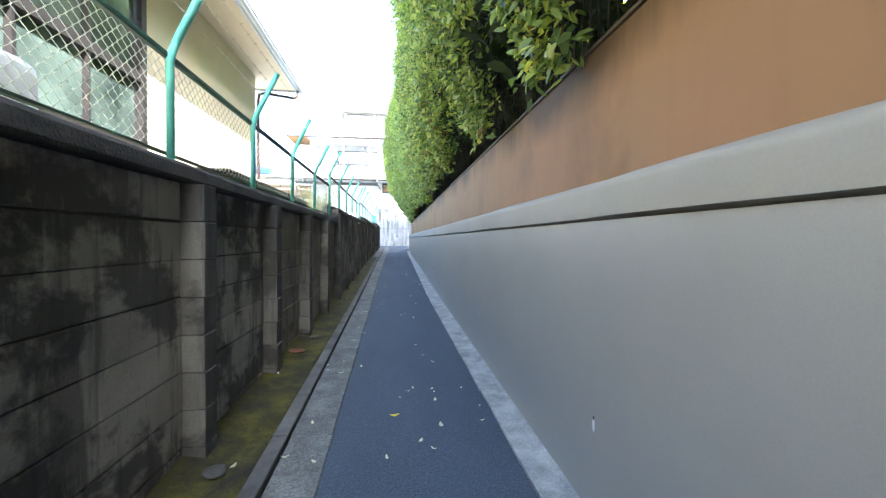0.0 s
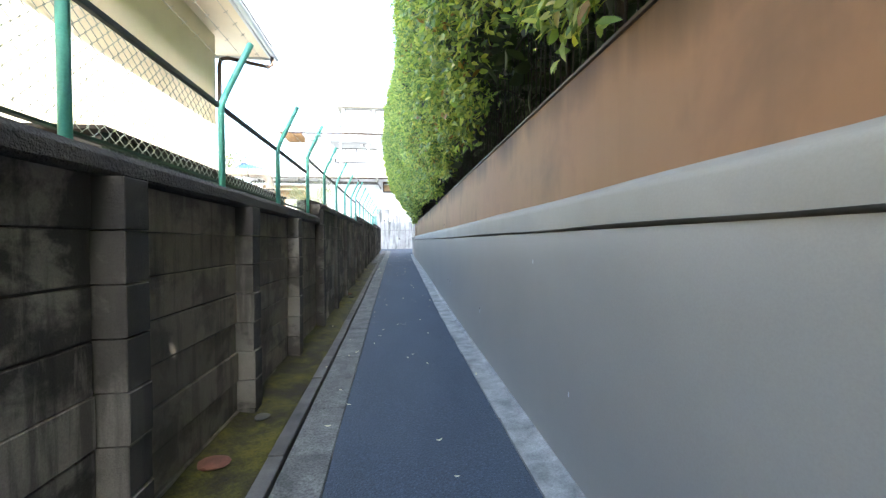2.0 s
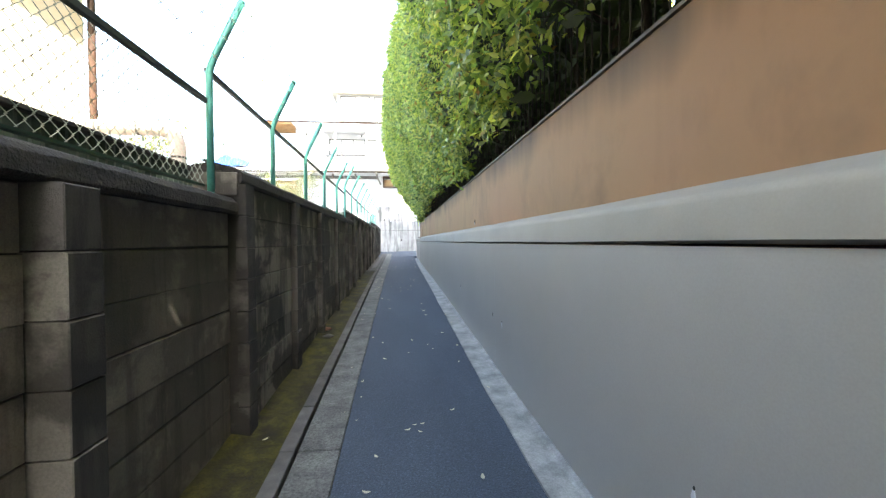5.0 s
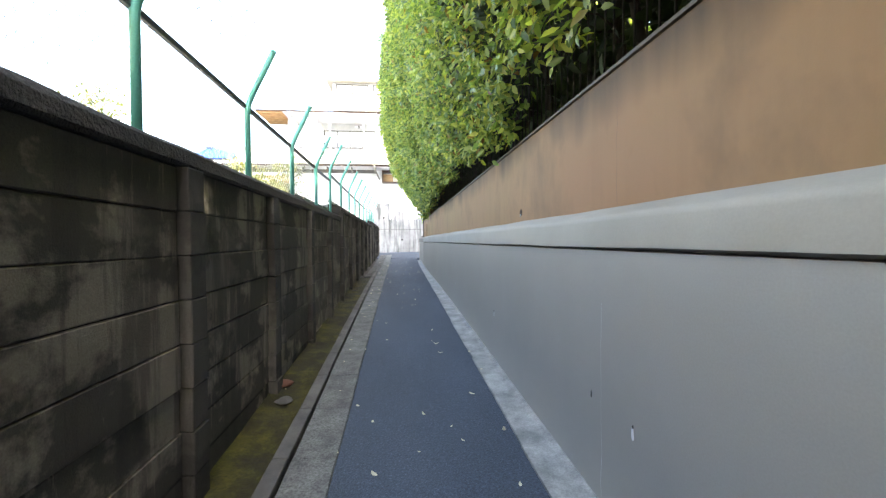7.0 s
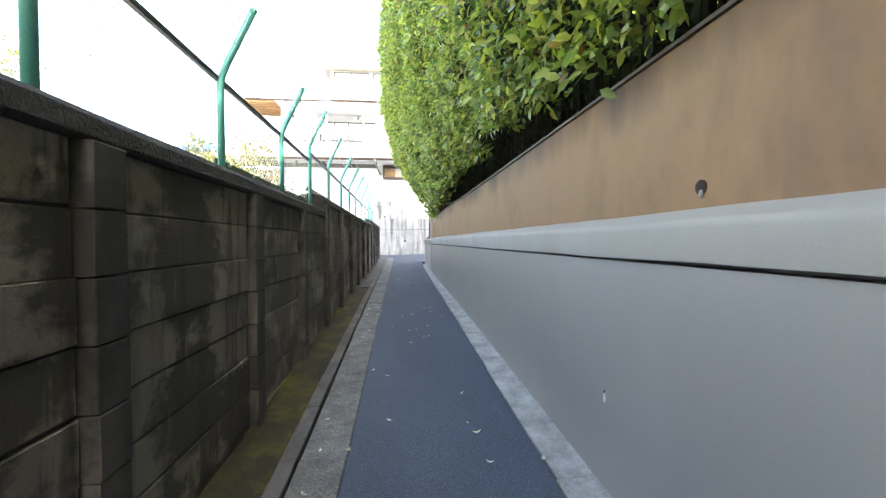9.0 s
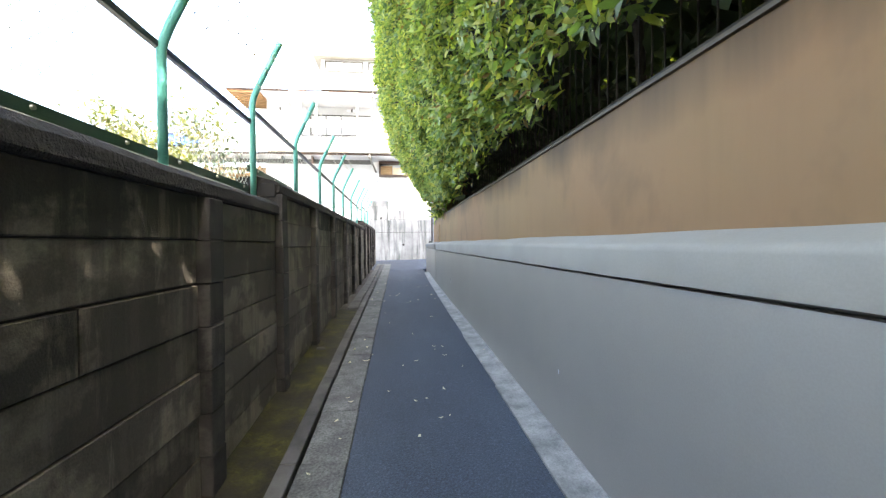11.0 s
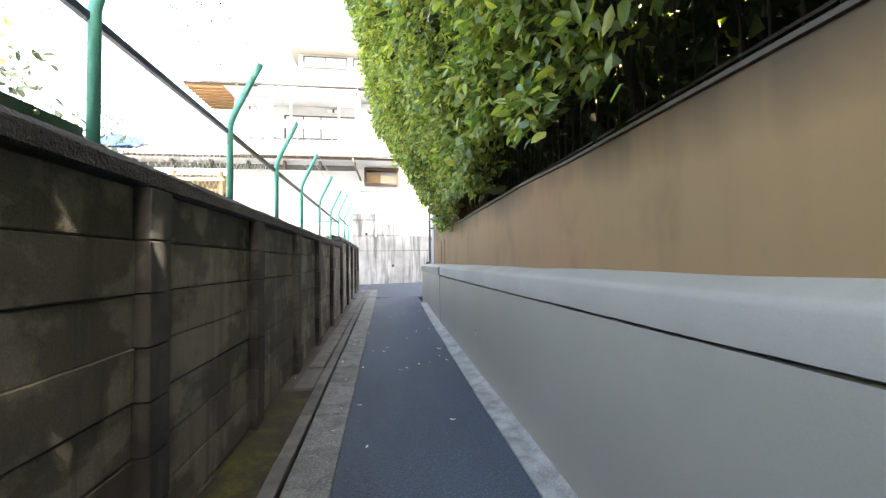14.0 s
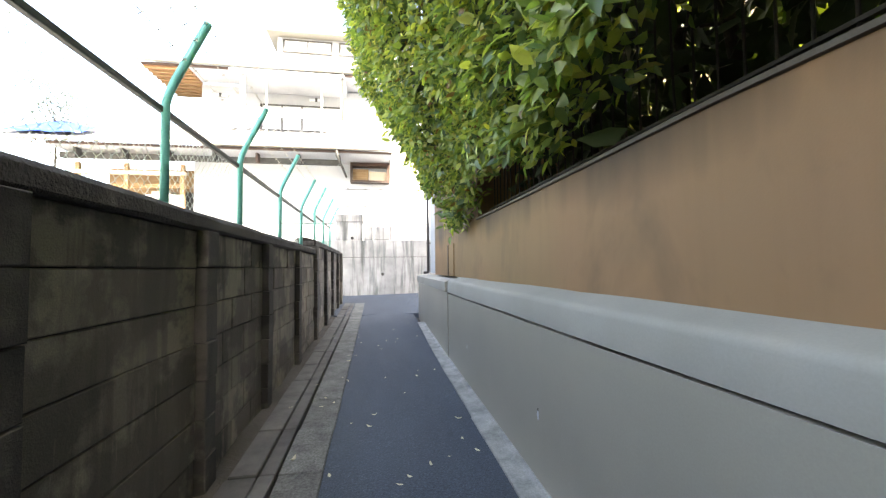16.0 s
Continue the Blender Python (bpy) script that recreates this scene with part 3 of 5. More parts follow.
for y, z0, z1 in ((7.46, 1.60, 1.745), (13.59, 1.81, 1.915), (21.35, 1.98, 2.045)):
    part("end_block", boxes(((-1.31, y - 0.014, z0), (-1.05, y + 0.05, z1)), ch=0.006), M_PILASTER if y < 13 else M_PIL_OLD, block_wall, "rough end block at the step of the wall")
part("end_pier", boxes(((-1.32, 25.754, -0.3), (-0.99, 25.95, 2.03)), ch=0.008), M_PILASTER, block_wall, "end pier of stained blocks")

# ---- chain link fence on the block wall ----
fence = tagged(empty("chain_link_fence", (-1.2, 0, 1.6)), "green steel chain link fence with bent arms on the block wall", "fence")
fence.location = (0, 0, 0)
FX = -1.2
POSTS = [-2.72, -1.47, -0.21, 1.05, 2.30, 3.54, 4.83, 6.11, 7.44, 8.66, 9.95, 11.20, 12.43, 13.57, 14.81, 16.10, 17.27, 18.43, 19.80, 21.10, 22.40, 23.60, 24.80]


def wall_top(y):
    return next((t for a, b, t in SECTIONS if y < b), SECTIONS[-1][2])


for y in POSTS:
    t = wall_top(y)
    bend = wall_top(y + 0.12) + 0.575
    bm = bmesh.new()
    arc = [(FX, y, t - 0.06), (FX, y, bend - 0.05), (FX + 0.012, y, bend), (FX + 0.04, y, bend + 0.07), (FX + 0.20, y, bend + 0.40)]
    tube(bm, arc, 0.0215, 10)
    post = part("post", bm, M_GREEN, fence, smooth=True)
for a, b in zip(POSTS, POSTS[1:]):
    t = wall_top(a + 0.1)
    zt = t + (0.55 if t < 1.9 else 0.49)
    part("top_rail", boxes(((FX - 0.030, a, zt - 0.016), (FX - 0.002, b, zt + 0.016)), ch=0.003), M_RAIL_BLUE if 12 < a < 15.5 else M_DKGREEN if a < 3 else M_RAIL, fence, "dark rail with a blue sheen put into its colour" if 12 < a < 15.5 else "dark green rail" if a < 3 else "dark weathered rail")
    low = 0.035 if a < 7.3 or 11 < a < 14 else 0.004
    hb = low + (0.045 if 11 < a < 14 else 0.012)
    rail = part("bottom_rail", boxes(((FX - 0.042, a, t + low), (FX - 0.034, b, t + hb)), ((FX - 0.064, a, t + low), (FX - 0.0425, b, t + low + 0.006))), M_DKGREEN, fence, "dark green flat bottom rail")
    for yb in np.arange(a + 0.2, b - 0.05, 0.42) if 11 < a < 14 else ():
        bm = bmesh.new()
        bmesh.ops.create_cone(bm, cap_ends=True, segments=8, radius1=0.009, radius2=0.007, depth=0.008, matrix=pose(FX - 0.03, yb, t + 0.062, 0, 90, 0))
        part("bolt", bm, M_WIRE, rail)
    # woven wire: zigzags hung side by side
    pitch, w = 0.062, 0.0017 if a < 7.3 else 0.0011
    zs = np.arange(t + hb + 0.003, zt, pitch / 2)
    ncol = int((b - a) / pitch)
    V, F = [], []
    for c in range(ncol * 2):
        base = a + c * pitch / 2
        pts = np.array([(FX - 0.034 + (0.004 if (i + c) % 2 else -0.004), base + (pitch / 2 if (i + c) % 2 else 0), zz) for i, zz in enumerate(zs)])
        n0 = len(V) * 3
        for p in pts:
            V.append([p + (w, 0, 0), p + (-w, w * 1.2, 0), p + (-w, -w * 1.2, 0)])
        for i in range(len(pts) - 1):
            q = n0 + i * 3
            for k in range(3):
                F.append((q + k, q + (k + 1) % 3, q + 3 + (k + 1) % 3, q + 3 + k))
    me = raw_mesh("wire_mesh", np.array(V).reshape(-1, 3), np.array(F), M_MESH if a < 7.3 else M_MESH_PALE if a < 20 else M_MESH_GREEN)
    ob = new("wire_mesh", me)
    ob.parent = fence
for f in (0.35, 0.68, 0.98):
    for ya, yb in ((POSTS[0], 7.42), (7.46, 13.55), (13.6, POSTS[-1])):
        t = wall_top(ya + 0.2) + 0.575
        x, z = FX + 0.04 + 0.16 * f, t + 0.07 + 0.33 * f
        bm = bmesh.new()
        tube(bm, [(x, y, z) for y in np.linspace(ya, yb, 12)], 0.0016, 4)
        for y in np.arange(ya, yb, 0.13):
            tube(bm, [(x - 0.010, y, z - 0.012), (x + 0.010, y + 0.012, z + 0.012)], 0.0022, 3)
            tube(bm, [(x + 0.010, y + 0.006, z - 0.010), (x - 0.010, y - 0.006, z + 0.012)], 0.0022, 3)
        part("barbed_wire", bm, M_WIRE, fence, "thin galvanised barbed wire")

# ---- kerb, drain joint and gutter slabs on the block wall's side ----
gutter = structure(empty("gutter"), "concrete edge of the alley with a dark drain slot", "gutter")


def edge_x(y):
    """How far the gutter wanders from its line."""
    return float(np.interp(y, [2, 8.5, 25], [0.0, -0.062, -0.052]))


for i, y in enumerate(np.arange(-4.2, 25.7, 0.6)):
    y = float(y)
    for kind, x0, x1, mat, h in (("kerb_stone", -0.705, -0.620, M_KERB, 0.012), ("gutter_slab", -0.602, -0.362, M_GUTTER, 0.004)):
        jig = rnd.uniform(-0.003, 0.003)
        bm = boxes(((x0 + jig, y + 0.0015, -0.12), (x1 + jig, y + 0.5985, h + rnd.uniform(-0.003, 0.003))), ch=0.005)
        for v in bm.verts:
            v.co.x += edge_x(v.co.y)
            v.co.z += g(v.co.y)
        part(kind, bm, mat, gutter)
    if y > 16.4:
        bm = boxes(((-0.93 + rnd.uniform(-0.01, 0.01), y + 0.004, -0.12), (-0.772 + rnd.uniform(-0.006, 0.006), y + 0.596, 0.012 + rnd.uniform(-0.006, 0.006))), ch=0.007)
        for v in bm.verts:
            v.co.z += g(v.co.y)
        part("cover_slab", bm, M_KERB, gutter)
# near-black sheet under the gap, with the slot's shade in its colour
part("slot", strip([-0.92, -0.38], -4.2, 25.7, 0.6, lambda x, y: -0.05, 0.02), M_BLACK, gutter, "black sheet painted as the shade in the slot between the stones")

# ---- hedge ----
HEDGE_Y0, HEDGE_Y1, HEDGE_TOP = -4.0, 19.35, 6.9


def hedge_front(y, z):
    """Leafy road face of the hedge, which bulges out over the alley."""
    base = np.interp(z, [2.0, 2.25, 2.6, 3.2, 4.0, 5.0, 6.2, 6.9], [0.80, 0.70, 0.50, 0.26, 0.08, 0.0, 0.05, 0.4])
    bulge = np.interp(y, [12.5, 16.5, 19.0, 19.4], [0, 1, 1, 0.8]) * np.interp(z, [2.2, 2.7, 3.2, 4.2, 6.0], [0.06, 0.22, 0.33, 0.44, 0.44])
    return base - bulge


def leaf_cloud(name, P, N, size, mat, rng):
    """Folded, pointed leaves at places P whose faces look about along N."""
    clear = gaps(P)
    P, N, size = P[clear], N[clear], size[clear]
    n = len(P)
    axis = rng.normal(size=(n, 3)) + np.array([-0.25, 0.0, -0.38])
    axis -= N * np.sum(axis * N, axis=1, keepdims=True)
    axis /= np.linalg.norm(axis, axis=1, keepdims=True) + 1e-9
    side = np.cross(N, axis)
    L = size[:, None] * axis
    W = size[:, None] * side * rng.uniform(0.17, 0.25, (n, 1))
    up = N * size[:, None] * rng.uniform(0.03, 0.11, (n, 1))
    droop = -N * size[:, None] * rng.uniform(-0.02, 0.16, (n, 1))
    V = np.stack([P, P + L * 0.32 + W + up, P + L * 0.70 + W * 0.78 + up + droop * 0.4, P + L + droop, P + L * 0.70 - W * 0.78 + up + droop * 0.4, P + L * 0.32 - W + up, P + L * 0.34, P + L * 0.70 + droop * 0.4], axis=1).reshape(-1, 3)
    tri = np.array([(0, 6, 1), (1, 6, 7), (1, 7, 2), (2, 7, 3), (0, 5, 6), (6, 5, 4), (6, 4, 7), (7, 4, 3)])
    faces = (np.arange(n)[:, None, None] * 8 + tri[None]).reshape(-1, 3)
    return new(name, raw_mesh(name, V, faces, mat))


FLECKS = [(4.4, 1.36), (4.62, 1.12), (9.0, 1.52), (9.06, 1.44), (15.0, 1.46), (15.8, 1.62), (12.2, 1.5)]


def gaps(P):
    """False where a chink in the foliage lets a sun fleck through to the block wall."""
    s = np.array(SUN_TO)
    keep = np.ones(len(P), bool)
    for y, z in FLECKS:
        d = P - np.array([-1.056, y, z])
        keep &= np.linalg.norm(d - (d @ s)[:, None] * s, axis=1) > 0.068
    return keep


rng = np.random.default_rng(7)
hedge = tagged(empty("hedge", (1.2, 8, 2.0)), "tall clipped evergreen hedge with glossy leaves overhanging the alley", "hedge")
hedge.location = (0, 0, 0)


def clumpy(y, z, k):
    return np.array([noise.noise((float(a) * k, float(b) * k, 1.7)) for a, b in zip(y, z)])


n = 150000
y = rng.uniform(HEDGE_Y0, HEDGE_Y1, n)
z = 2.02 + (HEDGE_TOP - 2.02) * rng.uniform(0, 1, n) ** 1.25
lump = clumpy(y, z, 1.6) * 0.15 + clumpy(y, z, 4.5) * 0.14
depth = rng.exponential(0.10, n)
x = hedge_front(y, z) + depth - lump
skirt_y = [-4, 1.7, 1.9, 2.2, 2.45, 3.2, 3.5, 3.9, 4.25, 4.9, 5.2, 6, 9.3, 10.1, 11, 12.2, 14.6, 15.1, 15.3, 15.8, 16.2, 17.0, 17.6, 18.4, 18.75, 19.4]
skirt_z = [2.36, 2.36, 2.12, 2.14, 2.75, 2.85, 2.22, 2.30, 2.66, 2.66, 2.34, 2.42, 2.44, 2.15, 2.20, 2.42, 2.30, 2.26, 2.50, 2.50, 2.24, 2.22, 2.30, 2.30, 2.08, 2.04]
keep = (z > np.interp(y, skirt_y, skirt_z) + 0.12 * clumpy(y, z * 0 + 3, 2.2)) & ((x < 0.92) | (z > 2.9))
x, y, z, depth = x[keep], y[keep], z[keep], depth[keep]
N = rng.normal(size=(len(x), 3)) * 0.72 + np.array([-0.75, -0.25, 0.45])
N /= np.linalg.norm(N, axis=1, keepdims=True)
size = rng.uniform(0.040, 0.082, len(x)) * np.interp(z, [2.2, 3.4], [1.3, 1.0])
# the far end is leafier
m = 22000
y2 = rng.uniform(13.2, 19.3, m)
z2 = 2.45 + 3.6 * rng.uniform(0, 1, m) ** 1.2
x2 = hedge_front(y2, z2) - clumpy(y2, z2, 1.6) * 0.15 - clumpy(y2, z2, 4.5) * 0.14 - 0.02 + rng.exponential(0.05, m)
N2 = rng.normal(size=(m, 3)) * 0.6 + np.array([-0.6, -0.35, 0.7])
N2 /= np.linalg.norm(N2, axis=1, keepdims=True)
x, y, z, N = np.append(x, x2), np.append(y, y2), np.append(z, z2), np.concatenate([N, N2])
size = np.append(size, rng.uniform(0.045, 0.085, m))
leaves = leaf_cloud("leaves", np.stack([x, y, z], 1), N, size, M_LEAF, rng)
leaves.parent = hedge
tagged(leaves, "glossy mid-green leaves with yellow new growth", kind="stuff")
# hanging sprays along the lower edge
P, S = [], []
for sy, sz, sx, k in ((2.1, 2.16, 0.74, 60), (3.65, 2.2, 0.76, 40), (6.2, 2.34, 0.74, 40), (7.9, 2.36, 0.74, 70), (8.25, 2.38, 0.72, 80), (8.75, 2.38, 0.80, 50), (10.5, 2.26, 0.76, 55), (12.9, 2.34, 0.72, 50), (14.6, 2.30, 0.66, 60), (14.95, 2.26, 0.55, 130), (15.6, 2.46, 0.48, 150), (16.1, 2.38, 0.46, 170), (16.5, 2.36, 0.55, 110), (15.9, 2.55, 0.60, 120), (16.9, 2.32, 0.62, 60), (19.0, 2.12, 0.66, 70)):
    P.append(np.array([sx, sy, sz]) + rng.normal(size=(k, 3)) * np.array([0.05, 0.11, 0.06]))
    S.append(rng.uniform(0.06, 0.11, k))
P, S = np.concatenate(P), np.concatenate(S)
N = rng.normal(size=(len(P), 3)) * 0.6 + np.array([-0.7, -0.3, 0.5])
N /= np.linalg.norm(N, axis=1, keepdims=True)
e = leaf_cloud("sprays", P, N, S, M_LEAF, rng)
e.parent = hedge
tagged(e, "hanging sprays of larger leaves", kind="stuff")
# end face of the hedge and its inner mass
n = 7000
x = rng.uniform(-0.45, 2.0, n)
z = rng.uniform(2.2, HEDGE_TOP, n)
ok = x > hedge_front(np.full(n, 19.2), z)
x, z = x[ok], z[ok]
y = 19.35 + rng.normal(0, 0.12, len(x)) - rng.exponential(0.1, len(x))
N = rng.normal(size=(len(x), 3)) * 0.6 + np.array([-0.3, 0.6, 0.5])
N /= np.linalg.norm(N, axis=1, keepdims=True)
e = leaf_cloud("leaves", np.stack([x, y, z], 1), N, rng.uniform(0.06, 0.12, len(x)), M_LEAF, rng)
e.parent = hedge
tagged(e, kind="stuff")
n = 60000
y = rng.uniform(HEDGE_Y0, HEDGE_Y1, n)
z = rng.uniform(2.15, HEDGE_TOP, n)
f = hedge_front(y, z)
x = f + 0.15 + rng.uniform(0, 1, n) ** 0.8 * (2.1 - f)
low = (z < 2.8) & (x < 1.3) & (rng.uniform(0, 1, n) < 0.93)
x, y, z = x[~low], y[~low], z[~low]
N = rng.normal(size=(len(x), 3))
N /= np.linalg.norm(N, axis=1, keepdims=True)
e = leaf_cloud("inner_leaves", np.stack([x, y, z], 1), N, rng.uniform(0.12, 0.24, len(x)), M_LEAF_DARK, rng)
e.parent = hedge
tagged(e, "inner leaves with shade put into their dark colour", kind="stuff")
n = 34000
y = rng.uniform(HEDGE_Y0, HEDGE_Y1, n)
z = rng.uniform(2.3, HEDGE_TOP, n)
x = 2.15 + rng.normal(0, 0.10, n)
crown = rng.uniform(0, 1, n) < 0.25
x[crown], z[crown] = rng.uniform(0.2, 2.2, crown.sum()), HEDGE_TOP - 0.1 + rng.normal(0, 0.08, crown.sum())
N = rng.normal(size=(n, 3)) * 0.5 + np.array([0.7, 0, 0.5])
N /= np.linalg.norm(N, axis=1, keepdims=True)
e = leaf_cloud("garden_side_leaves", np.stack([x, y, z], 1), N, rng.uniform(0.13, 0.22, n), M_LEAF, rng)
e.parent = hedge
tagged(e, kind="stuff")
n = 8000
P = np.stack([rng.uniform(1.38, 2.1, n), rng.uniform(HEDGE_Y0, HEDGE_Y1, n), rng.uniform(2.05, 3.3, n)], 1)
N = rng.normal(size=(n, 3)) + np.array([-0.6, 0, 0])
N /= np.linalg.norm(N, axis=1, keepdims=True)
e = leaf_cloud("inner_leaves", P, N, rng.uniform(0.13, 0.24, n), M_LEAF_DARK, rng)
e.parent = hedge
tagged(e, kind="stuff")
for k in range(46):
    y0 = -3.6 + k * 0.5 + rng.uniform(-0.15, 0.15)
    x0 = 1.42 + rng.uniform(-0.08, 0.2)
    bm = bmesh.new()
    pts = [(x0, y0, 1.95)]
    for s in range(5):
        pts.append((pts[-1][0] + rng.uniform(-0.16, 0.02), pts[-1][1] + rng.uniform(-0.12, 0.12), pts[-1][2] + 0.8))
    tube(bm, pts, rng.uniform(0.02, 0.045), 6, r_end=0.008)
    for s in range(1, 4):
        for q in range(2):
            p = Vector(pts[s])
            tip = p + Vector((rng.uniform(-0.7, -0.25), rng.uniform(-0.5, 0.5), rng.uniform(-0.05, 0.5)))
            tube(bm, [p, (p + tip) / 2 + Vector((0, 0, 0.05)), tip], 0.010, 4, r_end=0.003)
    part("stem", bm, M_BARK, hedge, smooth=True)

structure(obj("ground_garden", boxes(((1.27, -6, 1.2), (14, UPPER_END - 0.01, 2.02))), M_SOIL), "raised garden soil behind the wall", "ground")

# iron fence on the coping
rail_fence = tagged(empty("iron_fence"), "dark rusty iron bar fence on the coping under the hedge", "fence")
bar = None
for k in range(224):
    y = -2.6 + k * 0.095
    x = wall_x(y) + 0.25
    if bar is None:
        bm = bmesh.new()
        tube(bm, [(0, 0, -0.01), (0, 0, 0.95)], 0.0052, 6)
        ob = part("bar", bm, M_IRON, rail_fence, smooth=True)
        ob.location = (x, y, TAN_TOP + 0.018)
        bar = ob.data
    else:
        share("bar", bar, rail_fence, (x, y, TAN_TOP + 0.018 + tan_drop(y)), (rnd.uniform(-0.012, 0.012), rnd.uniform(-0.012, 0.012), 0))
for a, b in zip([-2.7, 2, 9, 17], [2, 9, 17, UPPER_END - 0.02]):
    for dz in (0.10, 0.86):
        bm = bmesh.new()
        o = [(-0.009, -0.006), (0.009, -0.006), (0.009, 0.006), (-0.009, 0.006)]
        prism(bm, o, (a + 0.002, wall_x(a) + 0.25, TAN_TOP + dz + tan_drop(a)), (b, wall_x(b) + 0.25, TAN_TOP + dz + tan_drop(b)))
        part("rail", bm, M_IRON, rail_fence)

# ---- marks on the grey and tan wall ----
def lozenge(x, y, z, w, h, t, seed):
    """A small uneven flake lying on a wall that faces -x."""
    r = random.Random(seed)
    bm = bmesh.new()
    ring = [(math.cos(a) * w * r.uniform(0.7, 1.1), math.sin(a) * h * r.uniform(0.8, 1.1)) for a in np.linspace(0, math.tau, 9)[:-1]]
    base = [bm.verts.new((x + 0.001, y + a, z + b)) for a, b in ring]
    face = [bm.verts.new((x - t, y + a * 0.7, z + b * 0.75)) for a, b in ring]
    for i in range(8):
        j = (i + 1) % 8
        bm.faces.new((base[i], base[j], face[j], face[i]))
    bm.faces.new(face)
    bmesh.ops.recalc_face_normals(bm, faces=bm.faces)
    return bm


for i, (y, z) in enumerate([(1.57, 0.44), (3.84, 0.48), (5.97, 0.53), (8.22, 0.59), (10.4, 0.66), (12.7, 0.71), (17.05, 0.84), (18.75, 0.87), (4.36, 1.12)]):
    small = 0.5 if i in (1, 5, 7, 8) else 1
    part("plaster_patch", lozenge(wall_x(y), y, z - 0.010, 0.011 * small, 0.034 * small, 0.003, i), M_WHITE, grey_wall, "pale plaster scar")
    if small == 1:
        part("dent", lozenge(wall_x(y) - 0.002, y - 0.004, z + 0.018, 0.004, 0.009, 0.0025, i + 50), M_DARK, grey_wall, "dark dent")
part("dent", lozenge(wall_x(8.55), 8.55, 0.61, 0.006, 0.018, 0.0025, 71), M_DARK, grey_wall, "dark dent")


def crack(x, y, z0, z1, w, seed):
    r = random.Random(seed)
    bm = bmesh.new()
    pts, yy = [], y
    for z in np.linspace(z0, z1, 14):
        yy += r.uniform(-0.006, 0.006)
        pts.append((x - 0.0015, yy, z))
    a = [bm.verts.new(p) for p in pts]
    b = [bm.verts.new((p[0], p[1] + w * r.uniform(0.4, 1.0), p[2])) for p in pts]
    for i in range(len(a) - 1):
        bm.faces.new((a[i], b[i], b[i + 1], a[i + 1]))
    return bm


part("crack", crack(wall_x(8.54) + 0.121, 8.54, 1.50, 2.03, 0.0020, 1), M_BROWN, grey_wall, "hairline crack in the tan render")
part("crack", crack(wall_x(8.45), 8.45, 0.18, 1.05, 0.0026, 2), M_WHITE, grey_wall, "filled pale crack")
# a solid dark disc fills the weep hole, its inner shade given as colour
M_HOLE = surface("hole_shade", (0.022, 0.012, 0.008), (0.05, 0.028, 0.016), 40, 200, 0.95)
for y, s in ((9.965, 0.74),):
    x = wall_x(y) + 0.121
    hole = empty("weep_hole", (x, y, 1.562))
    hole.parent = grey_wall
    bm = bmesh.new()
    tube(bm, [(-0.004 + 0.012 * math.cos(0), 0.034 * s * math.cos(a), 0.040 * s * math.sin(a)) for a in np.linspace(0, math.tau, 17)], 0.007, 5, closed=False)
    part("rim", bm, M_TAN, hole)
    bm = bmesh.new()
    bmesh.ops.create_cone(bm, cap_ends=True, segments=14, radius1=0.036 * s, radius2=0.036 * s, depth=0.006, matrix=pose(0, 0, 0, 0, 90, 0))
    part("opening", bm, M_HOLE, hole, "dark brown disc painted as the hole's shade")
    part("plug", lozenge(-0.004, -0.004, -0.030 * s, 0.012 * s, 0.022 * s, 0.006, 3), M_STRIP, hole, "pale plaster plug")

# joint and downpipe at the alley's end
part("pilaster_strip", boxes(((0.849, 19.95, LEDGE_Z + 0.215), (0.861, 20.12, 1.92)), ch=0.003), M_TAN, building, "narrow raised render strip")
part("pilaster_strip", boxes(((0.853, 20.35, LEDGE_Z + 0.215), (0.861, 20.40, 1.92)), ch=0.002), M_BROWN, building)
downpipe = tagged(empty("downpipe"), "dark grey downpipe at the corner of the pale building", "pipe")
bm = bmesh.new()
tube(bm, [(0.94, 23.10, 5.9), (0.94, 23.10, 1.56), (0.93, 23.10, 1.52), (0.84, 23.10, 1.51)], 0.028, 8)
part("pipe", bm, M_FRAME, downpipe, smooth=True)
for z in (2.1, 3.2, 4.4):
    part("bracket", boxes(((0.905, 23.085, z), (0.999, 23.115, z + 0.025))), M_FRAME, downpipe)

# ---- retaining wall across the street ----
RY = 28.0
retain = structure(empty("wall_retaining"), "pale concrete retaining wall with black rain streaks", "wall")
M_RET = retaining_material()
part("base", boxes(((-9, RY, -0.2), (-0.508, RY + 0.5, 2.51)), ((-0.5, RY, -0.2), (1.9, RY + 0.5, 2.51)), ((1.908, RY, -0.2), (12, RY + 0.5, 2.51)), ch=0.008), M_RET, retain)
part("form_line", boxes(((-9, RY - 0.006, 1.96), (12, RY - 0.001, 1.975))), M_KERB, retain)
part("plinth", boxes(((-1.36, RY + 0.03, 2.514), (-0.55, RY + 0.6, 3.34)), ch=0.012), M_RET, retain)
part("plinth_top", boxes(((-1.38, RY + 0.01, 3.10), (-0.53, RY + 0.62, 3.345)), ch=0.02), M_RET, retain, "darker weathered plinth head")
for a, b in ((-0.49, -0.20), (-0.18, 0.34)):
    part("stone", boxes(((a, RY + 0.06, 2.514), (b, RY + 0.4, 2.97)), ch=0.03), M_RET, retain, "rough grey stone")
